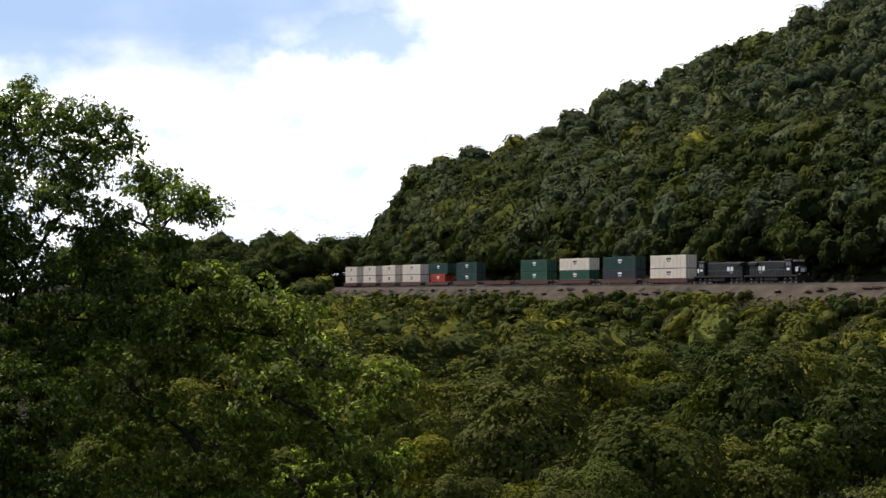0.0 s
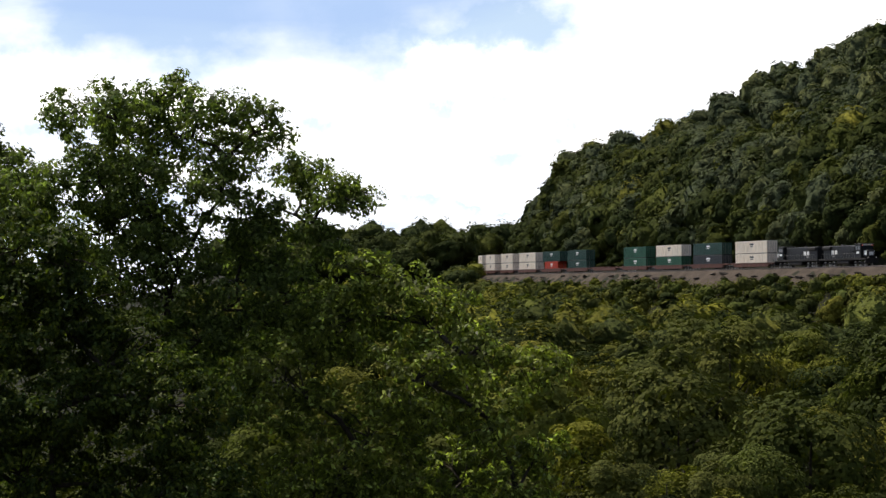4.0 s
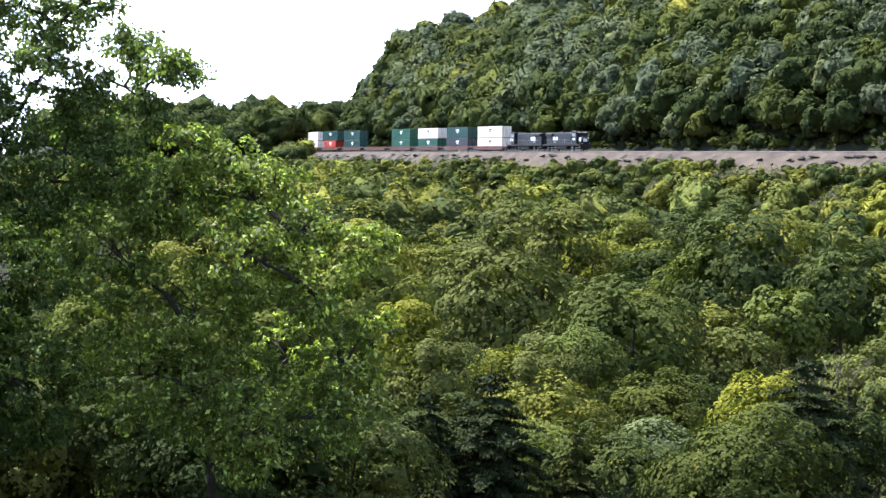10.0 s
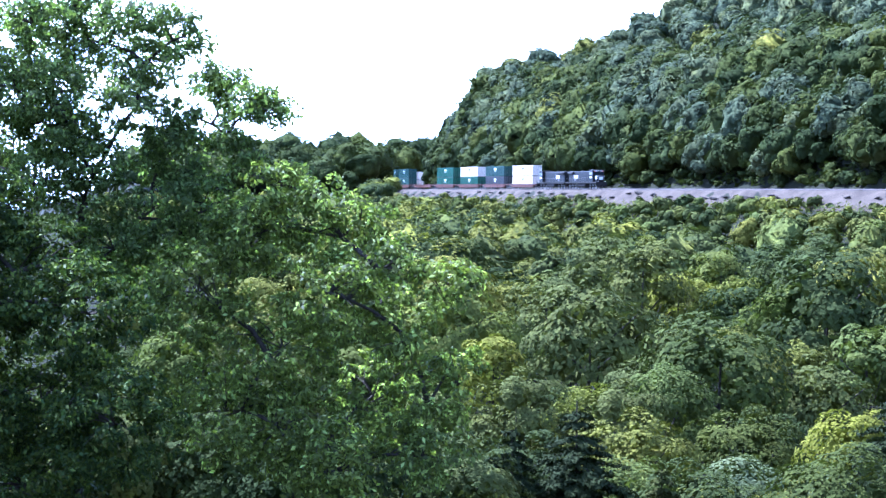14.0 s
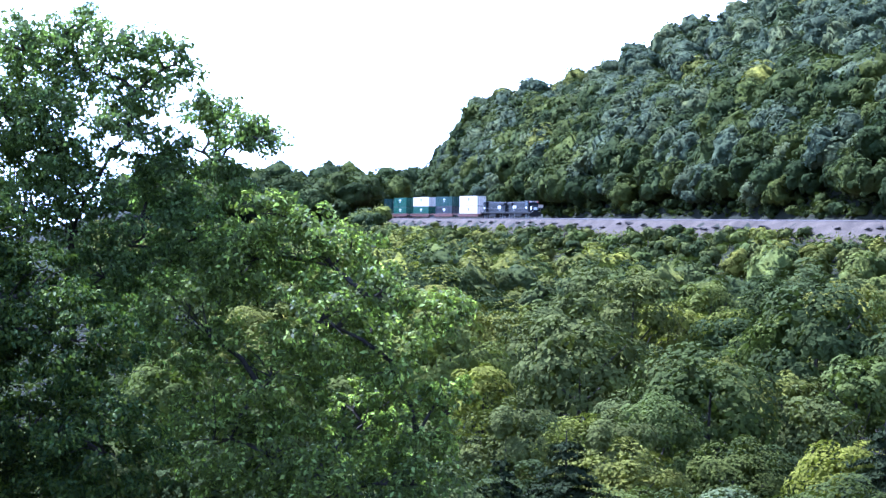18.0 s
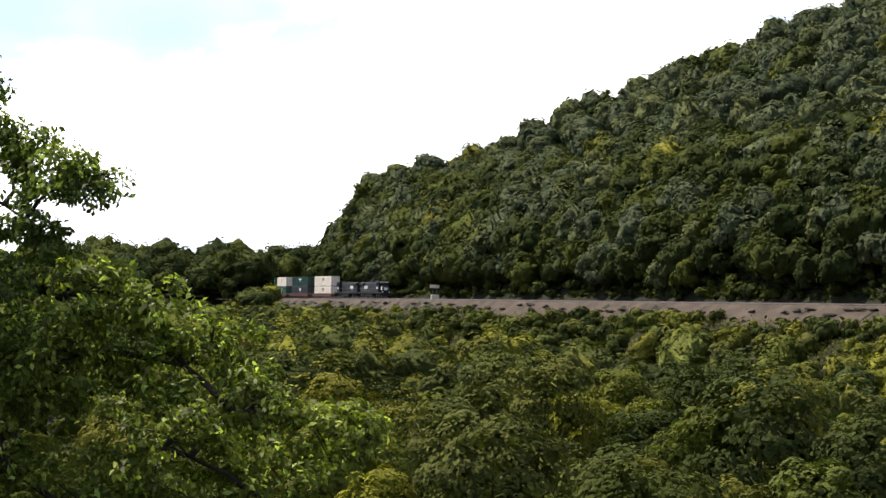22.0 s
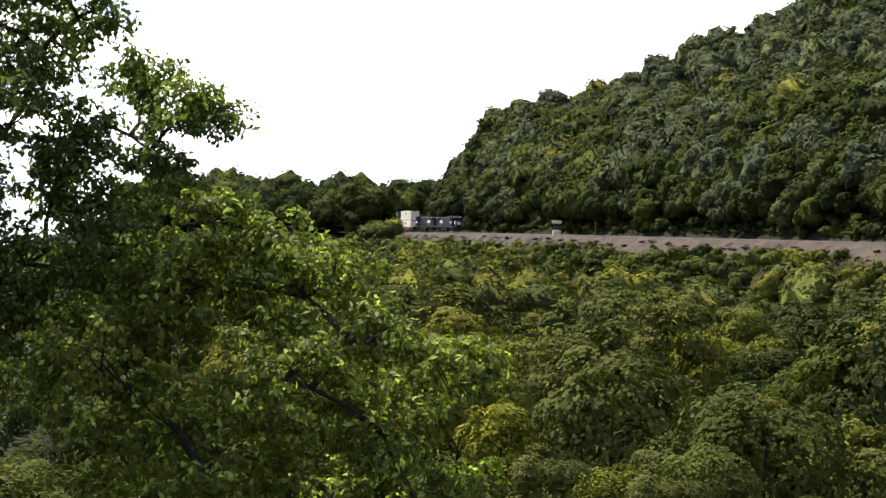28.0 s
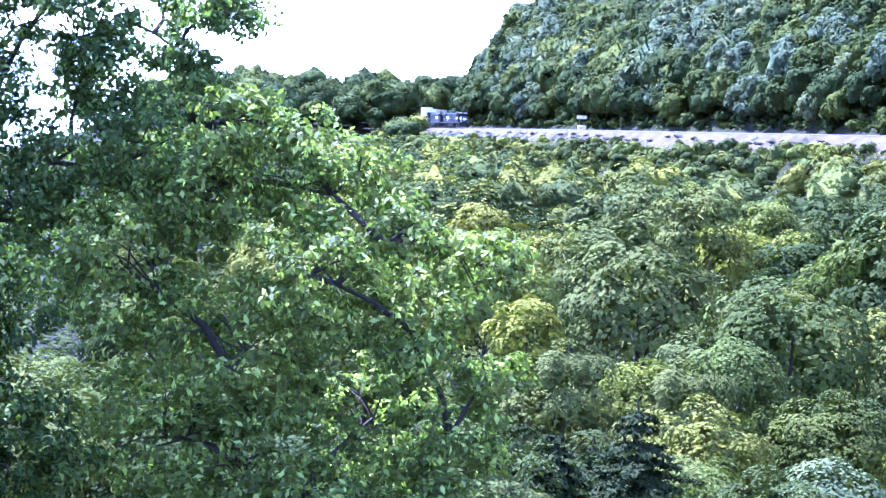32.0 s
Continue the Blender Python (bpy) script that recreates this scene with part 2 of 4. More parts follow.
# near trees: sun glints put into the colour of their palest leaves
OAK = foliage("oak_leaves", (0.120, 0.146, 0.036), 0.45, 0.12, 0.5, 0.45, under=1.0)
# wide leaf tones put yellow sunlight and shade gaps into the colour
SUNLIT_OAK = foliage("sunlit_oak_leaves", (0.122, 0.144, 0.032), 0.45, 0.12, 0.5, 0.55, under=1.4)
# maples kept dark: the near slope's shade put into their leaf colour
NEAR_MAPLE = foliage("maple_leaves", (0.050, 0.069, 0.016), 0.28, 0.06, 0.55, 0.4, under=0.5)
# dark trees' own leaves, reused where shade is put into leaf colour
DARK_AND_SHADED = foliage("dark_and_shaded_leaves", (0.040, 0.050, 0.015), 0.12, 0.02, spread=0.14, tufts=0.2)
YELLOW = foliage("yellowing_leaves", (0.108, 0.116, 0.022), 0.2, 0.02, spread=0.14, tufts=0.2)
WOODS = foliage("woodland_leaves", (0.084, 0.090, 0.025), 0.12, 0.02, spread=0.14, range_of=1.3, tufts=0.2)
# bluish grey base: distance haze put into the hill leaves' colour
HAZY_HILLS = foliage("hazy_hill_leaves", (0.066, 0.078, 0.040), 0.10, 0.02, spread=0.15, range_of=0.6, tufts=0.35)
NEEDLE = foliage("spruce_needles", (0.032, 0.038, 0.014), 0.06, 0.02)
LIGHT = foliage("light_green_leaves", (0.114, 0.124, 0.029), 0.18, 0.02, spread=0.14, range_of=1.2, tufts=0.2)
SILVER = foliage("grey_green_leaves", (0.085, 0.100, 0.048), 0.15, 0.02)

# ---- the plan: one railway line that climbs past the foot of a wooded hill ----


def line_of_track():
    """The track's centre, a metre apart: straight, then round the hill's shoulder."""
    x, y, pts = 117.9, 300.0, []
    for s in range(620):
        pts.append((x, y))
        k = min(1.0, max(0.0, (s - 235.0) / 60.0))
        a = -22.0 + 3.0 * k
        if s > 412:
            a = -19.0 + min(62.0, (s - 412) * 0.36)
        x += math.sin(radians(a))
        y += math.cos(radians(a))
    return np.array(pts)


TRACK = line_of_track()


def rail_height(y):
    return 6.4 + (y - 419.0) * 0.0105


def on_track(s):
    """Place and heading at s metres along the line."""
    s = min(max(s, 0.0), len(TRACK) - 1.001)
    i = int(s)
    p = TRACK[i] + (TRACK[min(i + 1, len(TRACK) - 1)] - TRACK[i]) * (s - i)
    d = TRACK[min(i + 1, len(TRACK) - 1)] - TRACK[max(i - 1, 0)]
    return p[0], p[1], rail_height(p[1]), math.atan2(d[1], d[0])


def aside(x, y):
    """Metres beside the track: above nought on the hill's side."""
    ys = np.concatenate(([-400.0], TRACK[:, 1], [5000.0]))
    xs = np.concatenate(([TRACK[0, 0] + 700.0 * 0.404], TRACK[:, 0], [TRACK[-1, 0] + 3000.0]))
    return (x - np.interp(y, ys, xs)) * 0.935


def waves(x, y, seed, size):
    r = np.random.RandomState(seed)
    out = 0.0
    for k in range(6):
        a, p, f = r.uniform(0, 6.283), r.uniform(0, 6.283), (0.5 + 0.35 * k) * 6.283 / size
        out = out + np.sin((x * np.cos(a) + y * np.sin(a)) * f + p) / (1.0 + 0.6 * k)
    return out * 0.35


def ground_height(x, y):
    x, y = np.asarray(x, float), np.asarray(y, float)
    q, zr = aside(x, y), rail_height(np.clip(y, 250.0, 900.0))
    # the valley floor in front, from the lookout down and up again to the line
    # the rise behind the lookout is unseen, added to block low skylight
    floor = np.interp(y, (-1200, -200, -40, 0, 20, 60, 130, 230, 560), (330.0, 62.0, 3.0, -1.8, -6.0, -16.0, -26.0, -23.0, -4.0))
    floor = floor + waves(x, y, 3, 90.0) * np.clip((y - 60) / 120.0, 0, 1) * 2.2
    # the left bank of the valley, which lies higher far off
    floor = floor + np.clip((y - 330.0) / 300.0, 0, 1) * np.clip((-x - 8.0) / 60.0, 0, 1) * 1.5
    top = zr - 0.6
    bank = top - np.clip(-q - 6.5, 0, None) * 0.62
    near = np.where(q < -6.5, np.maximum(bank, floor), top)
    # the hill
    climb = np.clip(q - 9.0, 0, None)
    hill = top + 0.47 * climb + 0.62 * np.minimum(climb, 22.0) + waves(x, y, 8, 130.0) * np.clip(climb / 60.0, 0, 1) * 4.0
    hill = hill + 8.0 * np.exp(-(((x + 6.0) / 24.0) ** 2 + ((y - 748.0) / 45.0) ** 2)) * np.clip((q - 11.0) / 6.0, 0, 1)
    crest = 858.0 + waves(x, y, 5, 200.0) * 6.0 + np.clip(x - 120, 0, 200) * 0.25
    hill = hill - np.clip(y - crest, 0, None) * 0.62
    z = np.where(q > 0, np.maximum(hill, -8.0), near)
    # a low rise behind the far end of the valley
    rise = 16.0 - np.abs(y - 850.0) * 0.10 + waves(x, y, 11, 110.0) * 1.5
    z = np.where((q < -15) & (y > 700), np.maximum(z, np.where(x > -135, rise, rise - (-135 - x) * 0.25)), z)
    return np.where(y > 1000, np.minimum(z, -8.0 - (y - 1000) * 0.004), z)


def mesh_of(name, verts, faces, smooth=False, normals=None, tone=None):
    """A mesh from arrays of corners and of faces, all with the same number of sides; normals a corner, tone a face."""
    me = bpy.data.meshes.new(name)
    n, k = faces.shape
    me.vertices.add(len(verts))
    me.vertices.foreach_set("co", np.ascontiguousarray(verts, np.float32).ravel())
    me.loops.add(n * k)
    me.loops.foreach_set("vertex_index", np.ascontiguousarray(faces, np.int32).ravel())
    me.polygons.add(n)
    me.polygons.foreach_set("loop_start", np.arange(0, n * k, k, dtype=np.int32))
    if smooth:
        me.polygons.foreach_set("use_smooth", np.ones(n, bool))
    me.update(calc_edges=True)
    if normals is not None:
        at = me.attributes.new("custom_normal", "FLOAT_VECTOR", "POINT")
        at.data.foreach_set("vector", np.ascontiguousarray(normals, np.float32).ravel())
    if tone is not None:
        at = me.attributes.new("tone", "FLOAT", "FACE")
        at.data.foreach_set("value", np.ascontiguousarray(tone, np.float32))
    return me


def thing(name, me, mat, parent=None):
    ob = new(name, me)
    if not me.materials:
        me.materials.append(mat)
    if parent:
        ob.parent = parent
    return ob


def part(name, bm, mat, parent, label=""):
    me = bpy.data.meshes.new(name)
    bm.to_mesh(me)
    bm.free()
    ob = thing(name, me, mat, parent)
    return tagged(ob, label) if label else ob


def box(bm, x, y, z, sx, sy, sz, bevel=0.0, turn=None):
    """A box about its middle, its edges taken off by bevel."""
    m = Matrix.LocRotScale((x, y, z), turn, (sx, sy, sz))
    made = bmesh.ops.create_cube(bm, size=1.0, matrix=m)["verts"]
    if bevel:
        edges = list({e for v in made for e in v.link_edges})
        bmesh.ops.bevel(bm, geom=edges, offset=bevel, segments=1, affect="EDGES")
    return bm


def rod(bm, a, b, r, r2=None, sides=8):
    a, b = Vector(a), Vector(b)
    m = Matrix.Translation((a + b) / 2) @ (b - a).to_track_quat("Z", "Y").to_matrix().to_4x4()
    bmesh.ops.create_cone(bm, cap_ends=True, segments=sides, radius1=r, radius2=r if r2 is None else r2, depth=(b - a).length, matrix=m)
    return bm


def lay_ground():
    xs = np.concatenate((np.linspace(-3600, -420, 22), np.linspace(-400, -92, 36), np.linspace(-86, 150, 96), np.linspace(156, 520, 46), np.linspace(560, 3600, 20)))
    ys = np.concatenate((np.linspace(-1200, -60, 10), np.linspace(-50, 900, 260), np.linspace(915, 4600, 40)))
    gx, gy = np.meshgrid(xs, ys)
    gz = ground_height(gx, gy)
    v = np.stack((gx, gy, gz), -1).reshape(-1, 3)
    i, j = np.meshgrid(np.arange(len(ys) - 1), np.arange(len(xs) - 1), indexing="ij")
    a = (i * len(xs) + j).ravel()
    f = np.stack((a, a + 1, a + 1 + len(xs), a + len(xs)), -1)
    tagged(thing("ground", mesh_of("ground", v, f, True), EARTH), "dark leaf-covered forest floor of a wooded valley", "ground", kind="structure")


lay_ground()


def sweep(profile, s0, s1, step=2.0):
    """A band along the track with that cross-section of (aside, above the rail)."""
    rows, prof = np.arange(s0, s1, step), np.array(profile)
    v = []
    for s in rows:
        x, y, z, h = on_track(s)
        nx, ny = math.sin(h), -math.cos(h)
        v.append(np.stack((x + nx * prof[:, 0], y + ny * prof[:, 0], z + prof[:, 1]), -1))
    v, k = np.concatenate(v), len(prof)
    i, j = np.meshgrid(np.arange(len(rows) - 1), np.arange(k - 1), indexing="ij")
    a = (i * k + j).ravel()
    return v, np.stack((a, a + 1, a + 1 + k, a + k), -1)


def lay_line():
    v, f = sweep([(-12.6, -5.6), (-12.2, -4.1), (-10.5, -3.05), (-7.0, -0.95), (-6.2, -0.45), (-2.4, -0.36), (2.4, -0.36), (7.2, -0.36), (9.5, -0.5), (11.0, -1.2)], 0, 615)
    r = np.random.RandomState(4)
    v = v + r.normal(0, 0.07, v.shape)
    bed = tagged(thing("railway_bed", mesh_of("railway_bed", v, f), STONE), "pale grey-brown ballast bank that carries the railway line", "railway bed", kind="structure")
    for q in (-0.75, 0.75, 3.75, 5.25):
        v, f = sweep([(q - 0.07, -0.17), (q - 0.04, -0.02), (q - 0.04, 0.0), (q + 0.04, 0.0), (q + 0.04, -0.02), (q + 0.07, -0.17)], 0, 612, 4.0)
        thing("rail", mesh_of("rail", v, f), RAIL, bed)
    box(bm := bmesh.new(), 0, 0, -0.26, 0.24, 2.6, 0.2, 0.02)
    tie = bpy.data.meshes.new("tie")
    bm.to_mesh(tie)
    bm.free()
    return bed, tie


BED, TIE_MESH = lay_line()

# ---- leaves, boughs and trees ----


def unit(v):
    return v / np.maximum(np.linalg.norm(v, axis=-1, keepdims=True), 1e-6)


def leaves(at, out, size, r, wide=0.55, up=0.3, wild=0.28, droop=0.35, stick=0.4):
    """Folded, pointed leaves at those places: corners, faces, and the ways that the clump faces there."""
    n = len(at)
    nor = unit(out * 0.9 + np.array((0, 0, up)) + r.normal(0, wild, (n, 3)))
    run = unit(np.cross(nor, r.normal(0, 1, (n, 3))))
    run = unit(run + out * stick + np.array((0, 0, -droop)))
    side = unit(np.cross(nor, run))
    sz = (size * r.uniform(0.6, 1.35, n))[:, None]
    fold = nor * sz * 0.3 * stick
    v = np.stack((at - run * sz * 0.5, at - side * sz * wide * 0.5 + fold, at + run * sz * 0.5, at + side * sz * wide * 0.5 + fold), 1)
    face = unit(out + nor * 0.45)
    return v.reshape(-1, 3), np.arange(n * 4).reshape(n, 4), np.repeat(face, 4, 0)


def ball(r, n, hollow=0.5):
    d = unit(r.normal(0, 1, (n, 3)))
    return d * (hollow + (1 - hollow) * r.uniform(0, 1, (n, 1)) ** 0.5), d


def inner(r, mids, sizes, per):
    """Large leaves deep inside the clumps, which close the crown to the light."""
    p, d = ball(r, len(mids) * per, 0.0)
    at = np.repeat(mids, per, 0) + p * np.repeat(sizes, per, 0) * 0.7
    return leaves(at, d, float(sizes.mean()) * 1.5, r, 0.8, 0.2, 0.4)


def joined(*pieces):
    vs, fs, ns, n = [], [], [], 0
    for v, f, w in pieces:
        vs.append(v)
        fs.append(f + n)
        ns.append(w)
        n += len(v)
    return np.concatenate(vs), np.concatenate(fs), np.concatenate(ns)


def crown_points(r, clumps, per, wide, tall, clump, low=-0.45, depth=(0.90, 1.05)):
    """A crown of uneven rounded clumps about its middle: leaf places, the ways outwards, the clumps' middles and sizes."""
    k = (np.arange(clumps) + 0.5) / clumps
    z = 1.0 - k * (1.0 - low)
    a = np.arange(clumps) * 2.39996 + r.normal(0, 0.35, clumps)
    flat = np.sqrt(np.clip(1 - z * z, 0, 1))
    way = unit(np.stack((np.cos(a) * flat, np.sin(a) * flat, z), -1) + r.normal(0, 0.12, (clumps, 3)))
    c = way * r.uniform(0.62, 1.0, (clumps, 1))
    c = c * np.array((wide * 0.5 - clump * 0.7, wide * 0.5 - clump * 0.7, tall * 0.5 - clump * 0.5))
    pts, outs, sizes = [], [], []
    for i in range(clumps):
        d = unit(r.normal(0, 1, (per, 3)) + way[i] * 0.75 + np.array((0, 0, 0.35)))
        s = clump * r.uniform(0.65, 1.4) * np.array((1, 1, 0.78))
        pts.append(c[i] + d * r.uniform(*depth, (per, 1)) * s)
        outs.append(unit(d * 0.75 + way[i] * 0.75))
        sizes.append(s)
    return np.concatenate(pts), np.concatenate(outs), c, np.array(sizes)


def tube(bm, pts, radii, sides=7):
    """One unbroken tapering tube through the points."""
    rings = []
    for k, p in enumerate(pts):
        d = Vector(pts[min(k + 1, len(pts) - 1)]) - Vector(pts[max(k - 1, 0)])
        q = d.to_track_quat("Z", "Y")
        rings.append([bm.verts.new(Vector(p) + q @ Vector((math.cos(a) * radii[k], math.sin(a) * radii[k], 0))) for a in (6.2832 * i / sides for i in range(sides))])
    for a, b in zip(rings, rings[1:]):
        for i in range(sides):
            bm.faces.new((a[i], a[(i + 1) % sides], b[(i + 1) % sides], b[i]))
    bm.faces.new(rings[-1])
    return bm


def bent(a, b, r, bow=0.12, steps=4):
    a, b = Vector(a), Vector(b)
    n = (b - a).length
    pts = []
    for k in range(steps + 1):
        t = k / steps
        w = math.sin(t * math.pi) * n * bow
        pts.append(a.lerp(b, t) + Vector((r.uniform(-1, 1) * w * 0.6, r.uniform(-1, 1) * w * 0.6, w)))
    pts[0], pts[-1] = a, b
    return pts


def big_tree(name, boughs, base, far, fork, mat, leaf, dense, label, seed, trunk=0.32, sprays=13):
    """A tree whose boughs end at (x, height, spread), in metres, round the plane y = far."""
    r, pr = np.random.RandomState(seed), random.Random(seed)
    root = tagged(new(name), label, "tree")
    root.location = (base, far, float(ground_height(base, far)))
    o = root.location
    top = Vector((fork[0] - o.x, 0.0, fork[1] - o.z))
    bm = bmesh.new()
    pts = bent((0, 0, -0.3), top, pr, 0.03, 5)
    tube(bm, pts, [trunk * (1 - 0.09 * k) for k in range(6)], 10)
    for v in bm.verts:
        if v.co.z < 0.4:
            v.co.x *= 1.35
            v.co.y *= 1.35
    part("trunk", bm, BARK, root)
    at, out, ends, twigs = [], [], [], bmesh.new()
    for x, z, s in boughs:
        z -= 0.4 * s
        s *= 0.98
        c = np.array((x - o.x, pr.uniform(-0.9, 0.9) * max(1.6, s), z - o.z))
        ends.append((c, s))
    # main limbs go to the widest boughs, the others spring from the nearest limb
    order = sorted(range(len(ends)), key=lambda i: (ends[i][0][0] - top.x) ** 2 + (ends[i][0][2] - top.z) ** 2)
    joints = [np.array(top), np.array(pts[4]), np.array(pts[3])]
    for i in order:
        c, s = ends[i]
        cost = [np.linalg.norm(j - c) + (2.0 if j[2] > c[2] + 0.8 else 0) for j in joints]
        a = joints[int(np.argmin(cost))]
        line = bent(Vector(a), Vector(c), pr, 0.10, 3)
        n = (Vector(c) - Vector(a)).length
        th = 0.035 + 0.022 * n
        bm = bmesh.new()
        tube(bm, line, [th, th * 0.8, th * 0.6, th * 0.35], 6)
        part("limb", bm, BARK, root)
        for _ in range(max(3, int(s * 5))):
            d = Vector((pr.gauss(0, 1), pr.gauss(0, 1), pr.gauss(0.2, 0.8))).normalized() * s * pr.uniform(0.5, 0.95)
            tube(twigs, bent(line[-1] if pr.random() < 0.6 else line[-2], Vector(c) + d, pr, 0.1, 2), [0.035, 0.024, 0.01], 4)
        joints += [np.array(line[2]), np.array(c)]
        # leaves in sprays round the bough's end
        tufts = max(6, int(s * s * sprays))
        q, d = ball(r, tufts, 0.35)
        q = c + q * s * np.array((1.0, 1.0, 0.9))
        per = max(6, int(dense * s * s / tufts))
        for m in range(tufts):
            p, dd = ball(r, per, 0.2)
            at.append(q[m] + p * np.array((0.50, 0.50, 0.34)) * (0.6 + 0.8 * r.rand()))
            out.append(unit(dd + d[m]))
    tagged(part("twig_work", twigs, BARK, root), kind="stuff")
    at, out = np.concatenate(at), np.concatenate(out)
    v, f, _ = leaves(at, out, leaf, r, 0.48, 0.3, 0.6, 0.6)
    thing("crown", mesh_of("crown", v, f, tone=r.uniform(0.35, 0.75, len(f))), mat, root)
    return root


# the tall oak on the near slope: boughs as x, height, spread
OAK_BOUGHS = [
    (-16.4, 9.1, 0.7), (-18.6, 8.3, 1.4), (-20.9, 8.1, 1.1), (-17.4, 8.5, 1.0), (-15.2, 8.0, 1.1), (-16.8, 7.5, 1.8), (-19.3, 7.2, 2.0), (-13.6, 8.0, 0.9),
    (-12.6, 7.3, 1.0), (-14.4, 6.6, 1.7), (-12.2, 5.9, 0.9), (-10.1, 4.7, 1.0), (-9.2, 4.1, 0.6), (-11.1, 3.5, 0.9),
    (-14.6, 4.6, 1.4), (-17.3, 5.1, 2.0), (-19.5, 5.7, 1.8), (-10.5, 2.8, 0.9), (-8.5, 1.8, 0.9), (-21.1, 5.1, 1.3),
    (-16.0, 2.4, 1.4), (-14.0, 0.9, 1.7), (-11.7, 0.9, 1.5), (-18.4, 1.8, 1.7), (-14.0, 2.7, 1.2), (-12.4, 2.0, 1.1),
    (-17.6, 3.4, 1.5), (-15.4, -0.7, 1.6), (-19.9, 3.6, 1.6), (-21.7, 2.4, 1.7), (-9.6, 0.5, 1.2),
    (-12.8, 4.3, 0.9), (-23.0, 5.6, 1.4), (-11.2, 5.5, 0.8), (-11.5, 4.6, 0.7),
    (-13.2, 3.4, 1.2), (-18.6, 4.2, 1.3), (-12.8, -0.2, 1.5), (-16.6, 0.9, 1.5), (-10.2, -0.6, 1.4), (-14.8, -1.8, 1.7), (-22.3, 4.2, 1.4), (-9.9, 4.9, 0.8), (-9.0, 4.4, 0.5),
]
LOW_BOUGHS = [
    (-9.0, 1.7, 1.3), (-7.2, 1.1, 1.1),
    (-10.0, 0.0, 1.9), (-7.4, 0.0, 1.5), (-5.4, 0.3, 1.3), (-4.3, -1.3, 1.3), (-2.4, -2.0, 1.2), (-1.5, -2.3, 0.6),
    (-6.7, -2.0, 2.1), (-4.1, -3.5, 1.7), (-2.1, -5.1, 1.1), (-3.0, -6.4, 1.5), (-8.5, -4.0, 2.4), (-5.2, -6.0, 2.1),
    (-11.8, -2.0, 2.3), (-10.7, -6.4, 2.5), (-3.2, -8.2, 1.8), (-6.5, -8.6, 2.2), (-8.6, -7.0, 2.3),
]
DARK_BOUGHS = [
    (-21.5, 2.9, 1.7), (-19.4, 2.4, 1.4),
    (-17.3, -1.0, 2.3), (-15.1, -2.6, 2.4), (-20.6, 0.6, 2.5), (-22.8, 1.4, 2.4), (-25.0, 1.9, 2.0), (-17.3, -6.0, 2.8), (-18.9, 0.9, 1.8),
    (-14.0, -6.4, 2.6), (-21.7, -5.3, 3.2), (-25.0, -4.2, 3.2), (-19.5, -2.6, 2.4), (-23.5, -8.0, 3.0), (-18.0, -9.0, 3.0), (-23.5, -1.5, 2.4),
]
BACK_BOUGHS = [
    (-27.3, 10.2, 0.9), (-26.6, 10.4, 0.8), (-28.3, 9.0, 1.5), (-27.3, 7.4, 2.0), (-25.4, 6.4, 1.5), (-26.6, 4.4, 2.2),
    (-29.5, 6.4, 2.0), (-24.0, 4.6, 1.3),
]
TURN_BOUGHS = [
    (-28.0, 4.6, 1.7), (-26.2, 3.9, 1.6), (-29.6, 3.2, 2.0), (-26.9, 2.2, 2.0), (-24.6, 2.6, 1.6), (-28.8, 0.6, 2.2), (-25.6, 0.2, 2.0),
]


def plant_near_trees():
    big_tree("oak_tree", OAK_BOUGHS, -17.0, 85.0, (-16.8, 0.5), OAK, 0.225, 860, "tall oak in full green leaf on the near slope", 1, 0.34, 19)
    big_tree("spreading_oak", LOW_BOUGHS, -8.0, 82.0, (-8.0, -9.5), SUNLIT_OAK, 0.25, 600, "spreading oak with drooping boughs, sunlight put into its yellow-green leaf colour", 2, 0.28)
    big_tree("shaded_maple", DARK_BOUGHS, -20.0, 79.0, (-20.0, -6.5), NEAR_MAPLE, 0.23, 1000, "leafy green maple with dark gaps on the near slope", 3, 0.3)
    big_tree("maple_tree", BACK_BOUGHS, -27.0, 92.0, (-27.0, 2.0), NEAR_MAPLE, 0.24, 760, "leafy dark green maple beside the tall oak", 4, 0.3)
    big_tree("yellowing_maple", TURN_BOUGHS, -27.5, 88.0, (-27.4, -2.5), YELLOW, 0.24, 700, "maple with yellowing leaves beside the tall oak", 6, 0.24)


plant_near_trees()


def tree_meshes(seed, wide, tall, clumps, per, leaf, mat, clump=1.5, trunk=5.0):
    """Trunk and crown of one kind of woodland tree, foot at the origin."""
    r, pr = np.random.RandomState(seed), random.Random(seed)
    p, d, mids, sizes = crown_points(r, clumps, per, wide, tall * 0.78, clump)
    lift = np.array((0, 0, tall * 0.6))
    v, f, n = joined(leaves(p + lift, d, leaf, r, 0.6, 0.25, 0.14, 0.15, 0.25), inner(r, mids * 0.8 + lift, sizes * 0.6, 3))
    bm = bmesh.new()
    tube(bm, bent((0, 0, -0.4), (pr.uniform(-0.4, 0.4), pr.uniform(-0.4, 0.4), tall * 0.75), pr, 0.02, 3), [0.2, 0.16, 0.11, 0.05], 7)
    for _ in range(6):
        z = tall * pr.uniform(0.3, 0.6)
        a = pr.uniform(0, 6.283)
        rod(bm, (0, 0, z), (math.cos(a) * wide * 0.33, math.sin(a) * wide * 0.33, z + tall * 0.2), 0.08, 0.025, 5)
    tm = bpy.data.meshes.new("trunk")
    bm.to_mesh(tm)
    bm.free()
    tm.materials.append(BARK)
    cm = mesh_of("crown", v, f, normals=n)
    cm.materials.append(mat)
    return tm, cm


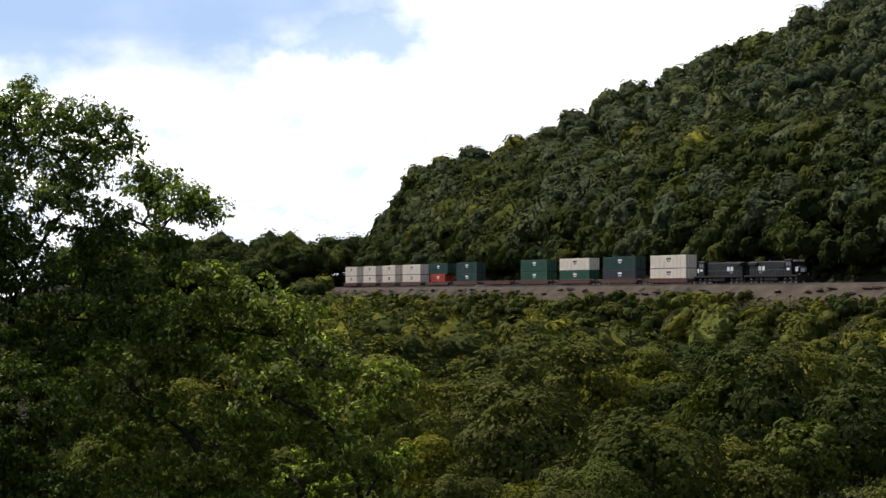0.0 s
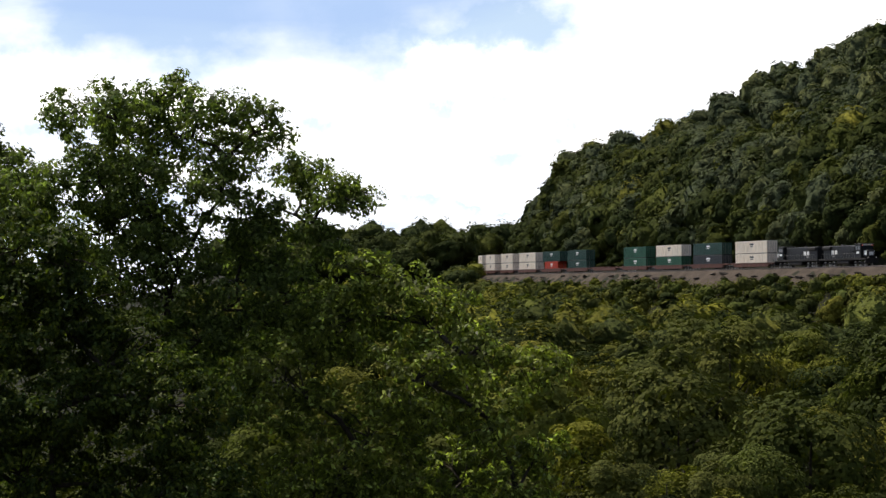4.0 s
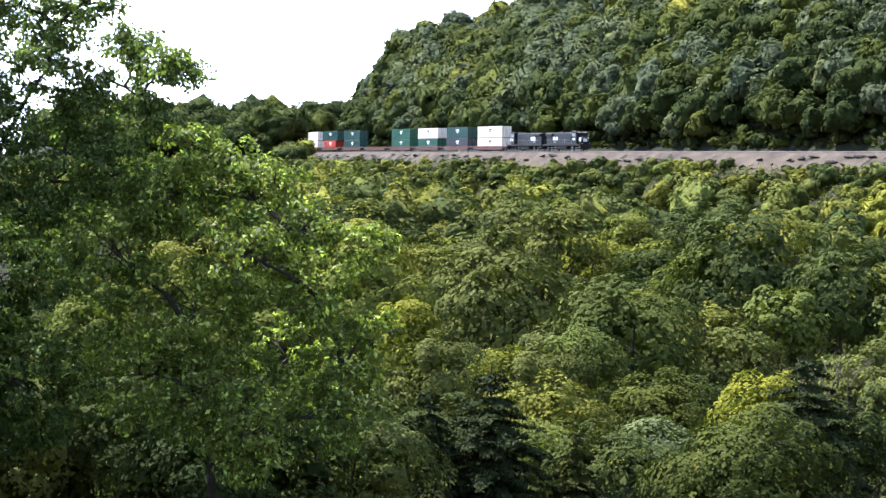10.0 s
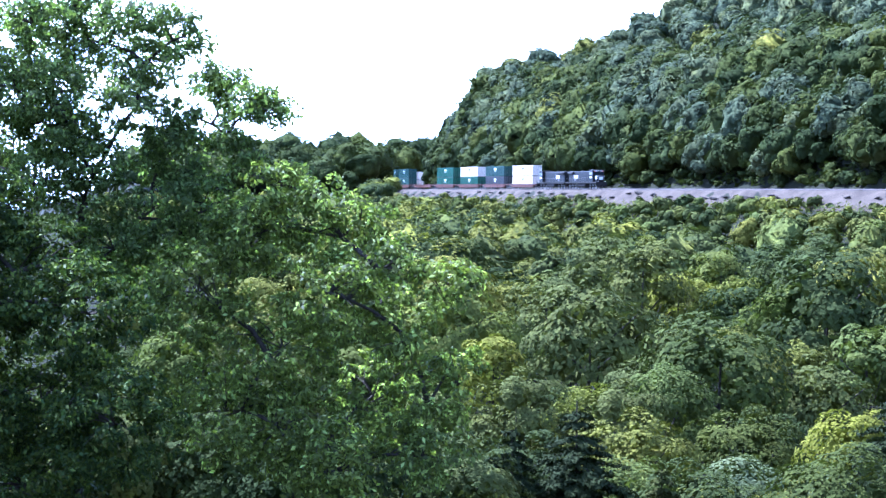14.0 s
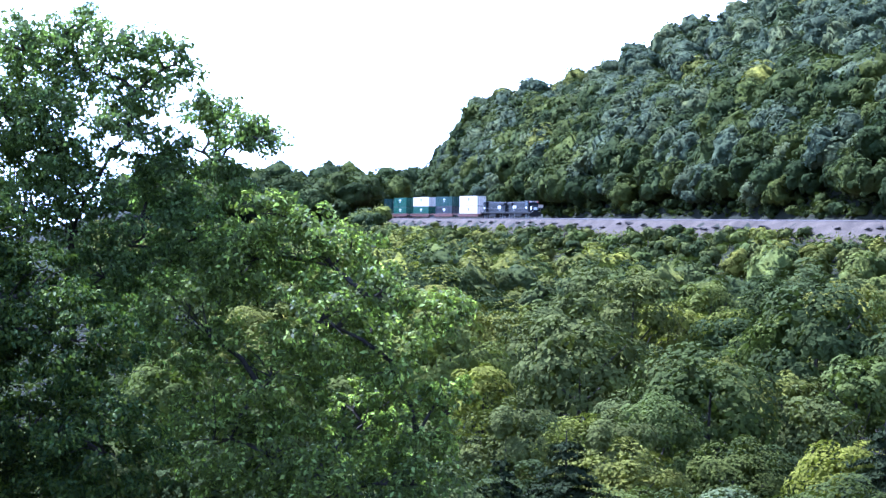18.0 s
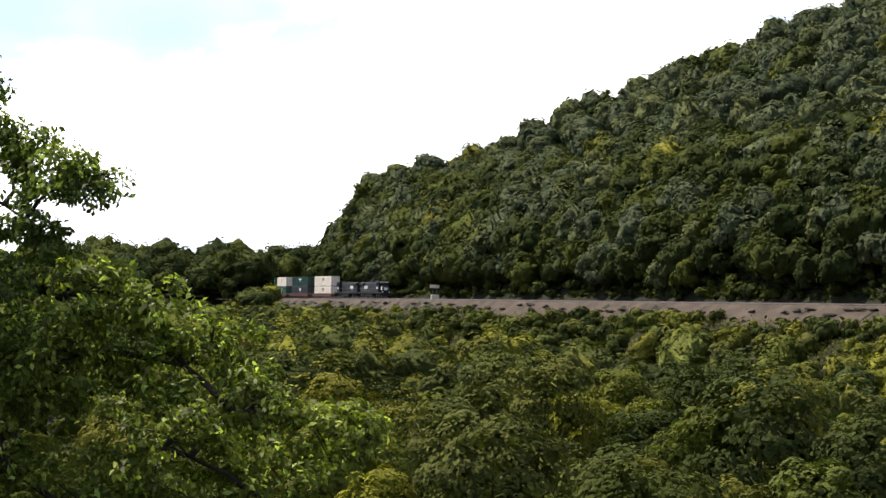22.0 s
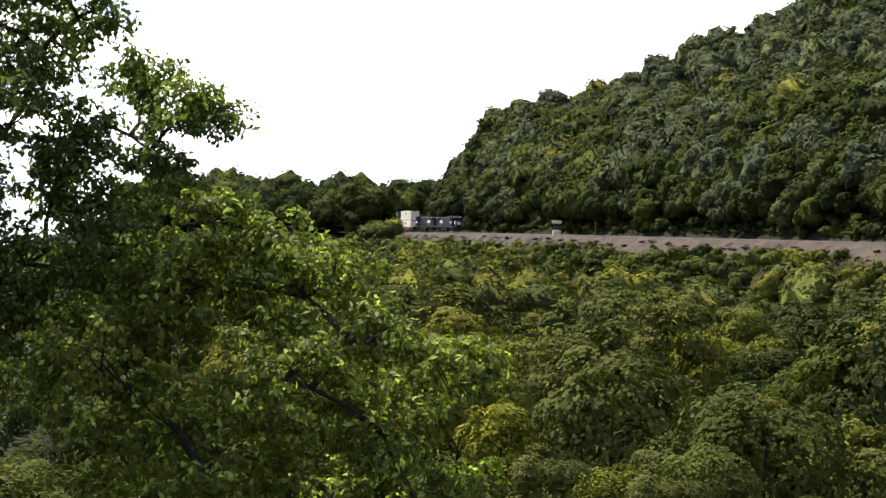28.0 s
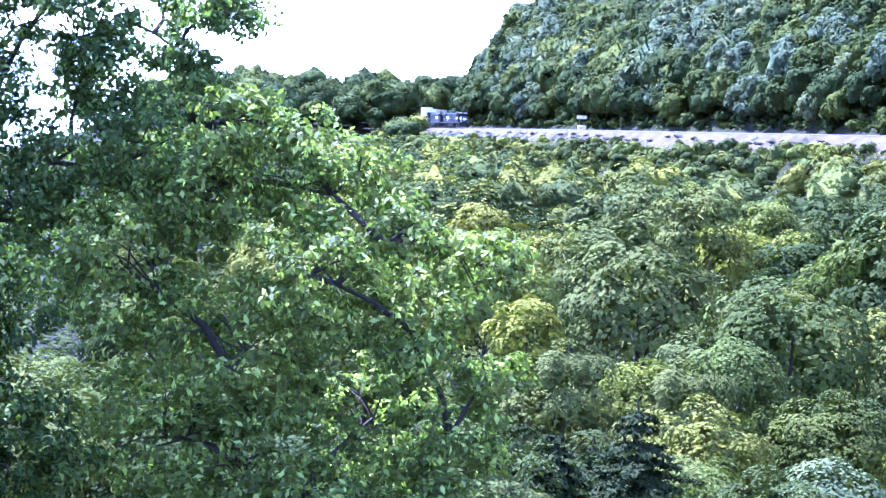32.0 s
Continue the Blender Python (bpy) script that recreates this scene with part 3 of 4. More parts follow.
def spruce_meshes(seed, tall, wide):
    r, pr = np.random.RandomState(seed), random.Random(seed)
    bm = bmesh.new()
    tube(bm, [Vector((0, 0, -0.3)), Vector((0, 0, tall * 0.5)), Vector((0, 0, tall))], [0.22, 0.13, 0.03], 7)
    at, out = [], []
    z = tall * 0.12
    while z < tall * 0.99:
        reach = (wide * 0.5 * (1 - z / tall) ** 0.66 + 0.12) * pr.uniform(0.8, 1.2)
        n = 9 if z < tall * 0.8 else 6
        for k in range(n):
            a = (k + pr.random()) * 6.283 / n
            grow = reach * pr.uniform(0.6, 1.25)
            e = Vector((math.cos(a) * grow, math.sin(a) * grow, z - grow * pr.uniform(0.15, 0.4)))
            rod(bm, (0, 0, z), e, 0.035, 0.01, 4)
            m = max(20, int(reach * 75))
            t = r.uniform(0.15, 1.0, (m, 1))
            w = unit(np.array(((-math.sin(a), math.cos(a), 0.0),)))
            at.append(np.array((0, 0, z)) + t * (np.array(e) - np.array((0, 0, z))) + w * r.normal(0, 0.17, (m, 1)) * (1.15 - t) * reach + r.normal(0, 0.06, (m, 3)))
            out.append(np.repeat(np.array(((math.cos(a), math.sin(a), 0.1),)), m, 0))
        z += tall * pr.uniform(0.032, 0.055)
    v, f, _ = leaves(np.concatenate(at), np.concatenate(out), 0.30, r, 0.36, 0.9, 0.5, 0.3)
    tm = bpy.data.meshes.new("trunk")
    bm.to_mesh(tm)
    bm.free()
    tm.materials.append(BARK)
    cm = mesh_of("crown", v, f)
    cm.materials.append(NEEDLE)
    return tm, cm


def plant(name, meshes, x, y, size, turn, label, group=""):
    root = tagged(new(name), label, "tree", group)
    root.matrix_world = pose(x, y, float(ground_height(x, y)), 0, 0, turn) @ Matrix.Diagonal((size, size, size, 1))
    for n, me in zip(("trunk", "crown"), meshes):
        new(n, me).parent = root
    return root


def kinds_of(per, leaf):
    """The kinds of woodland tree, with so many leaves a clump and leaves of that size."""
    return [
        ("woodland_tree", tree_meshes(11, 9.0, 12.5, 34, per, leaf, WOODS, 1.25), "broad green woodland tree with a rounded crown"),
        ("woodland_tree", tree_meshes(12, 7.5, 13.5, 32, per, leaf * 0.95, WOODS, 1.15), "upright green woodland tree with a dense crown"),
        ("woodland_tree", tree_meshes(13, 10.0, 11.5, 36, per, leaf, DARK_AND_SHADED, 1.3), "dark green spreading woodland tree"),
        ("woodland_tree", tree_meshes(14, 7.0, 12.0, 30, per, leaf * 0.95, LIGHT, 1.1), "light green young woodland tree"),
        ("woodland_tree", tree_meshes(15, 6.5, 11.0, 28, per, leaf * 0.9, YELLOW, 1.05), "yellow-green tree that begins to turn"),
        ("woodland_tree", tree_meshes(16, 6.5, 10.0, 26, per, leaf, SILVER, 1.15), "pale grey-green tree with rounded leafy tufts"),
    ]


NEAR_KINDS, MID_KINDS = kinds_of(165, 0.29), kinds_of(78, 0.40)
SPRUCES = [spruce_meshes(21, 14.0, 12.5), spruce_meshes(22, 12.0, 9.0)]

SPECIAL = [
    (11.9, 165.0, 3, 1.2), (23.6, 150.0, 4, 1.2), (15.1, 140.0, 5, 1.1), (20.6, 139.0, 5, 1.0), (29.0, 200.0, 0, 1.7), (37.5, 196.0, 0, 1.5), (6.0, 168.0, 4, 1.1), (12.0, 133.0, 3, 0.85), (17.4, 133.0, 1, 0.8), (8.0, 138.0, 3, 0.95),
    (-26.0, 104.0, 2, 1.35), (-20.0, 101.0, 0, 1.2), (-14.0, 104.0, 2, 1.3), (-8.5, 101.0, 2, 1.15), (-31.0, 103.0, 2, 1.4), (-3.5, 106.0, 0, 1.05), (-17.0, 110.0, 2, 1.35), (-24.0, 97.0, 2, 1.1),
]
FIRS = [(3.7, 118.0, 0, 1.04), (0.2, 117.0, 1, 1.08), (20.9, 118.0, 0, 1.09), (8.4, 119.0, 1, 0.9)]


def valley():
    """Near trees of the valley one by one, the rest of the wood behind them as one."""
    r = random.Random(77)
    spots = [(x, y) for x, y, _, _ in SPECIAL + FIRS]
    for x, y, k, s in SPECIAL:
        kind, meshes, says = (NEAR_KINDS if y < 170 else MID_KINDS)[k]
        plant(kind, meshes, x, y, s, r.uniform(0, 360), says, "valley trees")
    for x, y, k, s in FIRS:
        plant("spruce", SPRUCES[k], x, y, s, r.uniform(0, 360), "dark green spruce with drooping tiers among the broadleaf trees", "spruces")
    far = []
    y = 108.0
    while y < 720.0:
        step = 9.2
        half = y * 0.235 + 8
        x = -half - 6 - y * 0.09
        while x < half + 16:
            px, py = x + r.uniform(-2.6, 2.6), y + r.uniform(-2.6, 2.6)
            x += step * r.uniform(0.85, 1.2)
            q = float(aside(px, py))
            if (py > 200 and px < -0.19 * py) or q > -17.0 or (py < 114 and px < 0) or any((px - a) ** 2 + (py - b) ** 2 < 17 for a, b in spots) or any(abs(px - a) < 4.5 and -14 < py - b < 5 for a, b, _, _ in FIRS):
                continue
            small = 0.55 + 0.45 * min(1.0, (-q - 17.0) / 30.0)
            s = small * r.choice((0.6, 0.8, 0.95, 1.0, 1.1, 1.3, 1.5))
            if py < 165:
                s = min(s, 1.05)
            if px < -0.125 * py and 175 < py < 430:
                s *= 0.6
            sight = (0.0125 if px < -0.02 * py else 0.0072) * r.uniform(0.75, 1.05)
            s = min(s, max(0.25, (sight * py - float(ground_height(px, py))) / 12.6))
            # nearest trees mostly of the dark kind: the bottom's shade put into leaf colour
            k = r.choices(range(5), (4, 3, 3, 3, 1.1) if py > 135 else (1, 1, 5, 0.4, 0))[0]
            if py < 300 and -0.2 * py < px < 0.24 * py:
                kind, meshes, says = (NEAR_KINDS if py < 170 else MID_KINDS)[k]
                plant(kind, meshes, px, py, s, r.uniform(0, 360), says, "valley trees")
            else:
                far.append((px, py, s, k))
        y += 9.5 if y < 300 else 8.0
    return far


def dome(n):
    """The ways to the corners of a grid over a sphere, open below, and its faces."""
    g = np.linspace(-1, 1, n + 1)
    a, b = np.meshgrid(g, g, indexing="ij")
    one = np.ones_like(a)
    sides = [(a, b, one), (one, a, b), (-a, one, b), (-one, -a, b), (a, -one, b)]
    ways = unit(np.concatenate([np.stack(p, -1).reshape(-1, 3) for p in sides]))
    i, j = np.meshgrid(np.arange(n), np.arange(n), indexing="ij")
    q = (i * (n + 1) + j).ravel()
    f = np.stack((q, q + n + 1, q + n + 2, q + 1), -1)
    return ways, np.concatenate([f + k * (n + 1) ** 2 for k in range(5)])


def mass(ways, mids, sizes, r):
    """The leafy mass of a crown: for each way the outermost of its clumps, roughened, and how the mass faces there."""
    flat = np.array((1, 1, 1 / 0.78))
    c, rad = mids * flat, sizes[:, 0] * 0.80
    along = ways @ c.T
    under = rad ** 2 - (c ** 2).sum(1) + along ** 2
    reach = np.where(under > 0, along + np.sqrt(np.maximum(under, 0)), 0)
    k = reach.argmax(1)
    far = np.maximum(reach.max(1), 0.6 * reach.max())
    p = ways * far[:, None]
    rough = 0.09 * float(sizes.mean())
    facing = unit((p - c[k]) * flat * 0.6 / rad[k][:, None] + ways * 0.5 + r.normal(0, 0.38, p.shape))
    return p / flat + r.normal(0, rough, p.shape) - ways * rough, facing


def wood(name, spots, mats, label, seed, clumps, per, leaf, tall=11.0, wide=8.5, clump=1.6, low=0.48, wild=0.12, grid=4):
    """Many trees as one mesh: a few crowns, turned, scaled and repeated."""
    r = np.random.RandomState(seed)
    ways, quads = dome(grid)
    protos = []
    for _ in range(9):
        p, d, mids, sizes = crown_points(r, clumps, per, wide * r.uniform(0.85, 1.15), tall * (1.3 - low * 0.6), clump, depth=(0.86, 0.98))
        protos.append((p, d, *mass(ways, mids, sizes, r)))
    groups = {}
    for x, y, s, k in spots:
        p, d, sv, sn = protos[r.randint(9)]
        a = r.uniform(0, 6.283)
        rot = np.array(((math.cos(a), -math.sin(a), 0), (math.sin(a), math.cos(a), 0), (0, 0, 1)))
        o = np.array((x, y, float(ground_height(x, y)) + tall * low * s))
        sc = np.array((s, s, s * r.uniform(0.85, 1.2)))
        groups.setdefault(k, []).append(((p @ rot.T) * sc + o, d @ rot.T, (sv @ rot.T) * sc + o, sn @ rot.T, np.array((r.uniform(0, 1),))))
    for k, g in groups.items():
        at, out, sv, sn, tone = (np.concatenate([a[i] for a in g]) for i in range(5))
        shells = (quads[None] + np.arange(len(g))[:, None, None] * len(ways)).reshape(-1, 4)
        v, f, n = joined(leaves(at, out, leaf, r, 0.82, 0.15, wild, 0.1, 0.18), (sv, shells, sn))
        shade = np.concatenate((np.repeat(tone, clumps * per), np.repeat(tone, len(quads))))
        ob = thing(name, mesh_of(name, v, f, normals=n, tone=shade), mats[k])
        tagged(ob, label[k] if isinstance(label, dict) else label, "woodland", kind="stuff")


FAR_SPOTS = valley()
WOOD_MATS = {0: WOODS, 1: WOODS, 2: DARK_AND_SHADED, 3: LIGHT, 4: YELLOW}
WOOD_SAYS = {0: "mixed green broadleaf trees of the valley wood", 1: "dense green trees of the valley wood", 2: "dark green trees among the valley wood",
             3: "light green trees among the valley wood", 4: "yellow-green trees among the valley wood"}
wood("valley_wood", [s for s in FAR_SPOTS if s[1] < 430], WOOD_MATS, WOOD_SAYS, 31, 15, 46, 0.70, clump=1.5)
wood("valley_wood", [s for s in FAR_SPOTS if s[1] >= 430], WOOD_MATS, WOOD_SAYS, 32, 12, 26, 0.95, clump=1.6)


def hill_wood():
    r = random.Random(5)
    spots = []
    y = 380.0
    while y < 905.0:
        step = 10.4
        x = -20.0
        while x < 0.235 * y + 60:
            px, py = x + r.uniform(-2.6, 2.6), y + r.uniform(-2.6, 2.6)
            x += step
            q = float(aside(px, py))
            if q < 12.0 or px > 0.225 * py + 8 or py > 884:
                continue
            spots.append((px, py, r.choice((0.7, 0.8, 0.9, 1.0, 1.15)) * (1.0 if q > 20 else 0.85), 0 if r.random() < 0.8 else (2 if r.random() < 0.6 else 3)))
        y += step * 0.86
    s = 30.0
    while s < 560.0:
        x, y, z, h = on_track(s)
        for q in range(12, 42, 5):
            qq, ss = q + r.uniform(-2, 2), s + r.uniform(-2, 2)
            x, y, z, h = on_track(ss)
            # mostly dark leaves here: shade at the forest's foot put into colour
            spots.append((x + math.sin(h) * qq, y - math.cos(h) * qq, (r.uniform(0.8, 1.2) if s < 395 and q > 12 else r.uniform(0.55, 1.0)), 2 if r.random() < 0.7 else 0))
        s += 5.8
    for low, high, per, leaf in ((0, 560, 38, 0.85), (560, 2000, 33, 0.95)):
        wood("hill_wood", [s for s in spots if low <= s[1] < high], {0: HAZY_HILLS, 2: DARK_AND_SHADED, 3: WOODS}, {0: "dark green forest that covers the steep hillside", 2: "darker hillside trees, shade put into leaf colour along the foot", 3: "lighter trees in the hillside forest"},
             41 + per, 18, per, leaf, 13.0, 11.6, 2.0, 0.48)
    spots = []
    y = 760.0
    while y < 880.0:
        x = -135.0
        while x < 15.0:
            px, py = x + r.uniform(-2, 2), y + r.uniform(-2, 2)
            x += 7.0
            if float(aside(px, py)) < -14.0:
                spots.append((px, py, r.choice((0.7, 0.9, 1.0, 1.1, 1.35)), 0))
        y += 9.0
    # the far row's shade is put into its dark leaf colour
    wood("far_wood", spots, {0: DARK_AND_SHADED}, "row of trees on the rise behind the valley, shade put into its leaf colour", 42, 17, 30, 0.95, 14.0, 11.5, 2.0, 0.48)


hill_wood()


def scrub():
    """Low bushes on the bank below the line, and under the hill's first trees."""
    r = random.Random(15)
    spots = []
    s = 0.0
    while s < 560.0:
        x, y, z, h = on_track(s)
        for q0, q1, n in ((-19.0, -11.0, 3), (9.8, 15.0, 2)):
            for _ in range(n):
                q = r.uniform(q0, q1)
                # hill-side bushes get dark leaves: shade put into their colour
                spots.append((x + math.sin(h) * q, y - math.cos(h) * q, r.choice((0.3, 0.45, 0.6, 0.85, 1.2)) * (0.7 if q > -13.5 and q < 0 else 1.0), 3 if q > 0 else r.choice((0, 0, 0, 1, 3))))
        s += 3.0
    for _ in range(40):
        x, y, z, h = on_track(r.uniform(405, 480))
        q = -r.uniform(7.5, 12.0)
        spots.append((x + math.sin(h) * q, y - math.cos(h) * q, r.uniform(1.1, 1.7), r.choice((0, 1, 3))))
    wood("bank_scrub", spots, {0: WOODS, 1: LIGHT, 3: DARK_AND_SHADED}, {0: "low green bushes on the railway bank", 1: "light green bushes on the railway bank", 3: "dark bushes, shade put into leaf colour at the foot of the hill"},
         51, 6, 22, 0.6, 3.3, 4.4, 1.0, 0.35, grid=3)


scrub()


def undergrowth():
    """Low leafy growth that covers the ground between the trees."""
    r = np.random.RandomState(61)
    y = r.uniform(60, 620, 45000)
    x = r.uniform(-0.33, 0.235, 45000) * y
    yn = r.uniform(92, 330, 30000)
    x, y = np.concatenate((x, r.uniform(-0.3, 0.25, 30000) * yn)), np.concatenate((y, yn))
    q = aside(x, y)
    y2 = r.uniform(400, 760, 15000)
    x2 = np.interp(y2, TRACK[:500, 1], TRACK[:500, 0]) + r.uniform(10.5, 45.0, 15000)
    keep = (q < -11.5)
    x, y = np.concatenate((x[keep], x2)), np.concatenate((y[keep], y2))
    at = np.stack((x, y, ground_height(x, y) + r.uniform(0.1, 1.3, len(x))), -1)
    out = unit(r.normal(0, 0.5, at.shape) + np.array((0, 0, 1.0)))
    v, f, _ = leaves(at, out, 0.35 + at[:, 1] * 0.0025, r, 0.7)
    tagged(thing("undergrowth", mesh_of("undergrowth", v, f), DARK_AND_SHADED), "dark leafy undergrowth between the trees", "undergrowth", kind="stuff")


def bank_grass():
    """Rough pale grass and herbs on the slope below the ballast."""
    r = np.random.RandomState(62)
    s = r.uniform(20, 470, 26000)
    i = s.astype(int)
    d = TRACK[i + 1] - TRACK[i]
    q = -r.uniform(10.8, 25.0, len(s))
    x, y = TRACK[i, 0] + d[:, 1] * q, TRACK[i, 1] - d[:, 0] * q
    at = np.stack((x, y, ground_height(x, y) + r.uniform(0.05, 0.9, len(x))), -1)
    out = unit(r.normal(0, 0.6, at.shape) + np.array((0, 0, 0.8)))
    v, f, _ = leaves(at, out, 0.48, r, 0.5)
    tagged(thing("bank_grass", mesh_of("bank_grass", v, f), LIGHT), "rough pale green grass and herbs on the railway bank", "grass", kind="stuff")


undergrowth()
bank_grass()


def dead_tree(x, y, tall, seed):
    """A bare grey tree: trunk, boughs and twigs without a leaf."""
    r = random.Random(seed)
    root = tagged(new("dead_tree"), "bare grey-brown dead tree among the green ones", "tree", "dead trees")
    root.matrix_world = pose(x, y, float(ground_height(x, y)))
    bm = bmesh.new()
    line = bent((0, 0, -0.3), (r.uniform(-0.6, 0.6), 0, tall), r, 0.02, 6)
    tube(bm, line, [0.13, 0.11, 0.09, 0.07, 0.05, 0.03, 0.015], 7)
    part("trunk", bm, DEAD, root)
    for k in range(16):
        a, z = r.uniform(0, 6.283), tall * r.uniform(0.35, 0.95)
        n = (tall - z) * 0.45 + 0.8
        end = Vector((math.cos(a) * n, math.sin(a) * n, z + n * r.uniform(0.3, 0.9)))
        bm = tube(bmesh.new(), bent((0, 0, z), end, r, 0.08, 3), [0.035, 0.026, 0.018, 0.008], 5)
        bough = part("bough", bm, DEAD, root)
        for _ in range(3):
            e = end * r.uniform(0.6, 1.0) + Vector((r.uniform(-1, 1), r.uniform(-1, 1), r.uniform(0, 1))) * n * 0.4
            part("twig", tube(bmesh.new(), bent(Vector((0, 0, z)).lerp(end, 0.7), e, r, 0.05, 2), [0.016, 0.011, 0.005], 4), DEAD, bough)


DEAD = rough_matter("weathered_wood", ((0.3, (0.06, 0.048, 0.038)), (0.7, (0.13, 0.105, 0.085))), 1.5, 12.0, 0.5)
for spot in ((29.4, 158.0, 13.0, 3), (31.6, 160.0, 12.5, 4), (28.0, 161.0, 12.0, 5)):
    dead_tree(*spot)

# ---- the train ----
BOX_WHITE = paint("white_container_paint", (0.86, 0.76, 0.63), 0.5, 0.12)
BOX_GREEN = paint("green_container_paint", (0.02, 0.10, 0.055), 0.45, 0.35)
BOX_TEAL = paint("dark_green_container_paint", (0.020, 0.066, 0.050), 0.45, 0.35)
BOX_DARK = paint("charcoal_container_paint", (0.045, 0.05, 0.055), 0.5, 0.3)
BOX_RED = paint("red_container_paint", (0.5, 0.06, 0.03), 0.45, 0.35)
WELL_PAINT = paint("brown_wagon_paint", (0.13, 0.055, 0.04), 0.6, 0.5)
BLACK = paint("black_engine_paint", (0.008, 0.008, 0.009), 0.5, 0.3)
FRAME = paint("dark_grime_and_shade", (0.018, 0.016, 0.015), 0.75, 0.4)
LETTER = paint("white_lettering", (0.75, 0.75, 0.73), 0.5, 0.15)
STEEL = paint("worn_steel", (0.25, 0.23, 0.21), 0.4, 0.4, 0.7)
ROOF_HIGHLIGHT = paint("grey_highlight_paint", (0.10, 0.10, 0.10), 0.6, 0.4)
GLASS, _, _g = material("cab_glass", 0.08)
_g.inputs["Base Color"].default_value = (0.02, 0.025, 0.03, 1)


def lit(name, colour, power):
    m, nt, b = material(name, 0.3)
    b.inputs["Base Color"].default_value = (*colour, 1)
    b.inputs["Emission Color"].default_value = (*colour, 1)
    b.inputs["Emission Strength"].default_value = power
    return m


RED_LAMP, WHITE_LAMP = lit("red_marker_lamp", (1.0, 0.10, 0.06), 0.5), lit("headlamp", (1.0, 0.9, 0.8), 0.0)


def container(length, paint_of, mark_of, label):
    """A corrugated steel box: body, roof, two doors with bars, corner posts, plain marks."""
    w, h = 2.59, 2.9
    root = tagged(new("container"), label, "container", "containers on the train")
    half = length / 2
    n = int(length / 0.36)
    prof = []
    for k in range(n):
        x = -half + 0.15 + (length - 0.3) * k / n
        d = (length - 0.3) / n
        prof += [(x, 0.0), (x + d * 0.38, 0.0), (x + d * 0.5, -0.05), (x + d * 0.88, -0.05)]
    for side in (1, -1):
        bm = bmesh.new()
        low = [bm.verts.new((x, side * (w / 2 + q), 0.15)) for x, q in prof]
        top = [bm.verts.new((x, side * (w / 2 + q), h - 0.12)) for x, q in prof]
        for k in range(len(prof) - 1):
            bm.faces.new((low[k], low[k + 1], top[k + 1], top[k]) if side < 0 else (top[k], top[k + 1], low[k + 1], low[k]))
        part("side_panel", bm, paint_of, root)
    # shadow gap between stacked boxes put into the frame's dark colour
    part("floor_frame", box(bmesh.new(), 0, 0, 0.09, length, w, 0.17, 0.01), FRAME, root, "bottom frame darkened for the shadow line between stacked containers")
    part("roof", box(bmesh.new(), 0, 0, h - 0.06, length, w, 0.12, 0.015), paint_of, root)
    part("front_panel", box(bmesh.new(), half - 0.05, 0, h / 2, 0.06, w - 0.1, h - 0.2), paint_of, root)
    for sx in (-1, 1):
        for sy in (-1, 1):
            part("corner_post", box(bmesh.new(), sx * (half - 0.08), sy * (w / 2 - 0.07), h / 2, 0.16, 0.16, h - 0.02, 0.01), paint_of, root)
    for sy in (-1, 1):
        door = part("door", box(bmesh.new(), -half + 0.03, sy * w * 0.235, h / 2, 0.05, w * 0.455, h - 0.3, 0.01), paint_of, root)
        for k in (-0.25, 0.25):
            bm = rod(bmesh.new(), (-half - 0.03, sy * w * 0.235 + k, 0.2), (-half - 0.03, sy * w * 0.235 + k, h - 0.2), 0.025, None, 6)
            part("lock_bar", bm, STEEL, door)
    for side in (1, -1):
        part("mark", box(bmesh.new(), -half * 0.05, side * (w / 2 + 0.012), h * 0.74, 2.0, 0.012, 0.40), mark_of, root, "dark lettering too far off to read" if paint_of is BOX_WHITE else "white lettering too far off to read")
        part("mark", box(bmesh.new(), -half * 0.05, side * (w / 2 + 0.012), h * 0.56, 1.5, 0.012, 0.20), mark_of, root)
    return root


def wheelset(parent, x, z, r):
    bm = bmesh.new()
    for sy in (-1, 1):
        rod(bm, (x, sy * 0.68, z), (x, sy * 0.82, z), r, None, 16)
    rod(bm, (x, -0.7, z), (x, 0.7, z), 0.09)
    part("wheelset", bm, STEEL, parent)


def truck(parent, x, axles, r, gap):
    bm = bmesh.new()
    for sy in (-1, 1):
        box(bm, x, sy * 1.0, r + 0.12, gap * (axles - 1) + 0.9, 0.16, 0.26, 0.05)
        for k in range(axles):
            box(bm, x + (k - (axles - 1) / 2) * gap, sy * 1.05, r, 0.34, 0.2, 0.36, 0.04)
    box(bm, x, 0, r + 0.15, 0.5, 2.0, 0.25)
    t = part("truck", bm, FRAME, parent)
    for k in range(axles):
        wheelset(t, x + (k - (axles - 1) / 2) * gap, r, r)


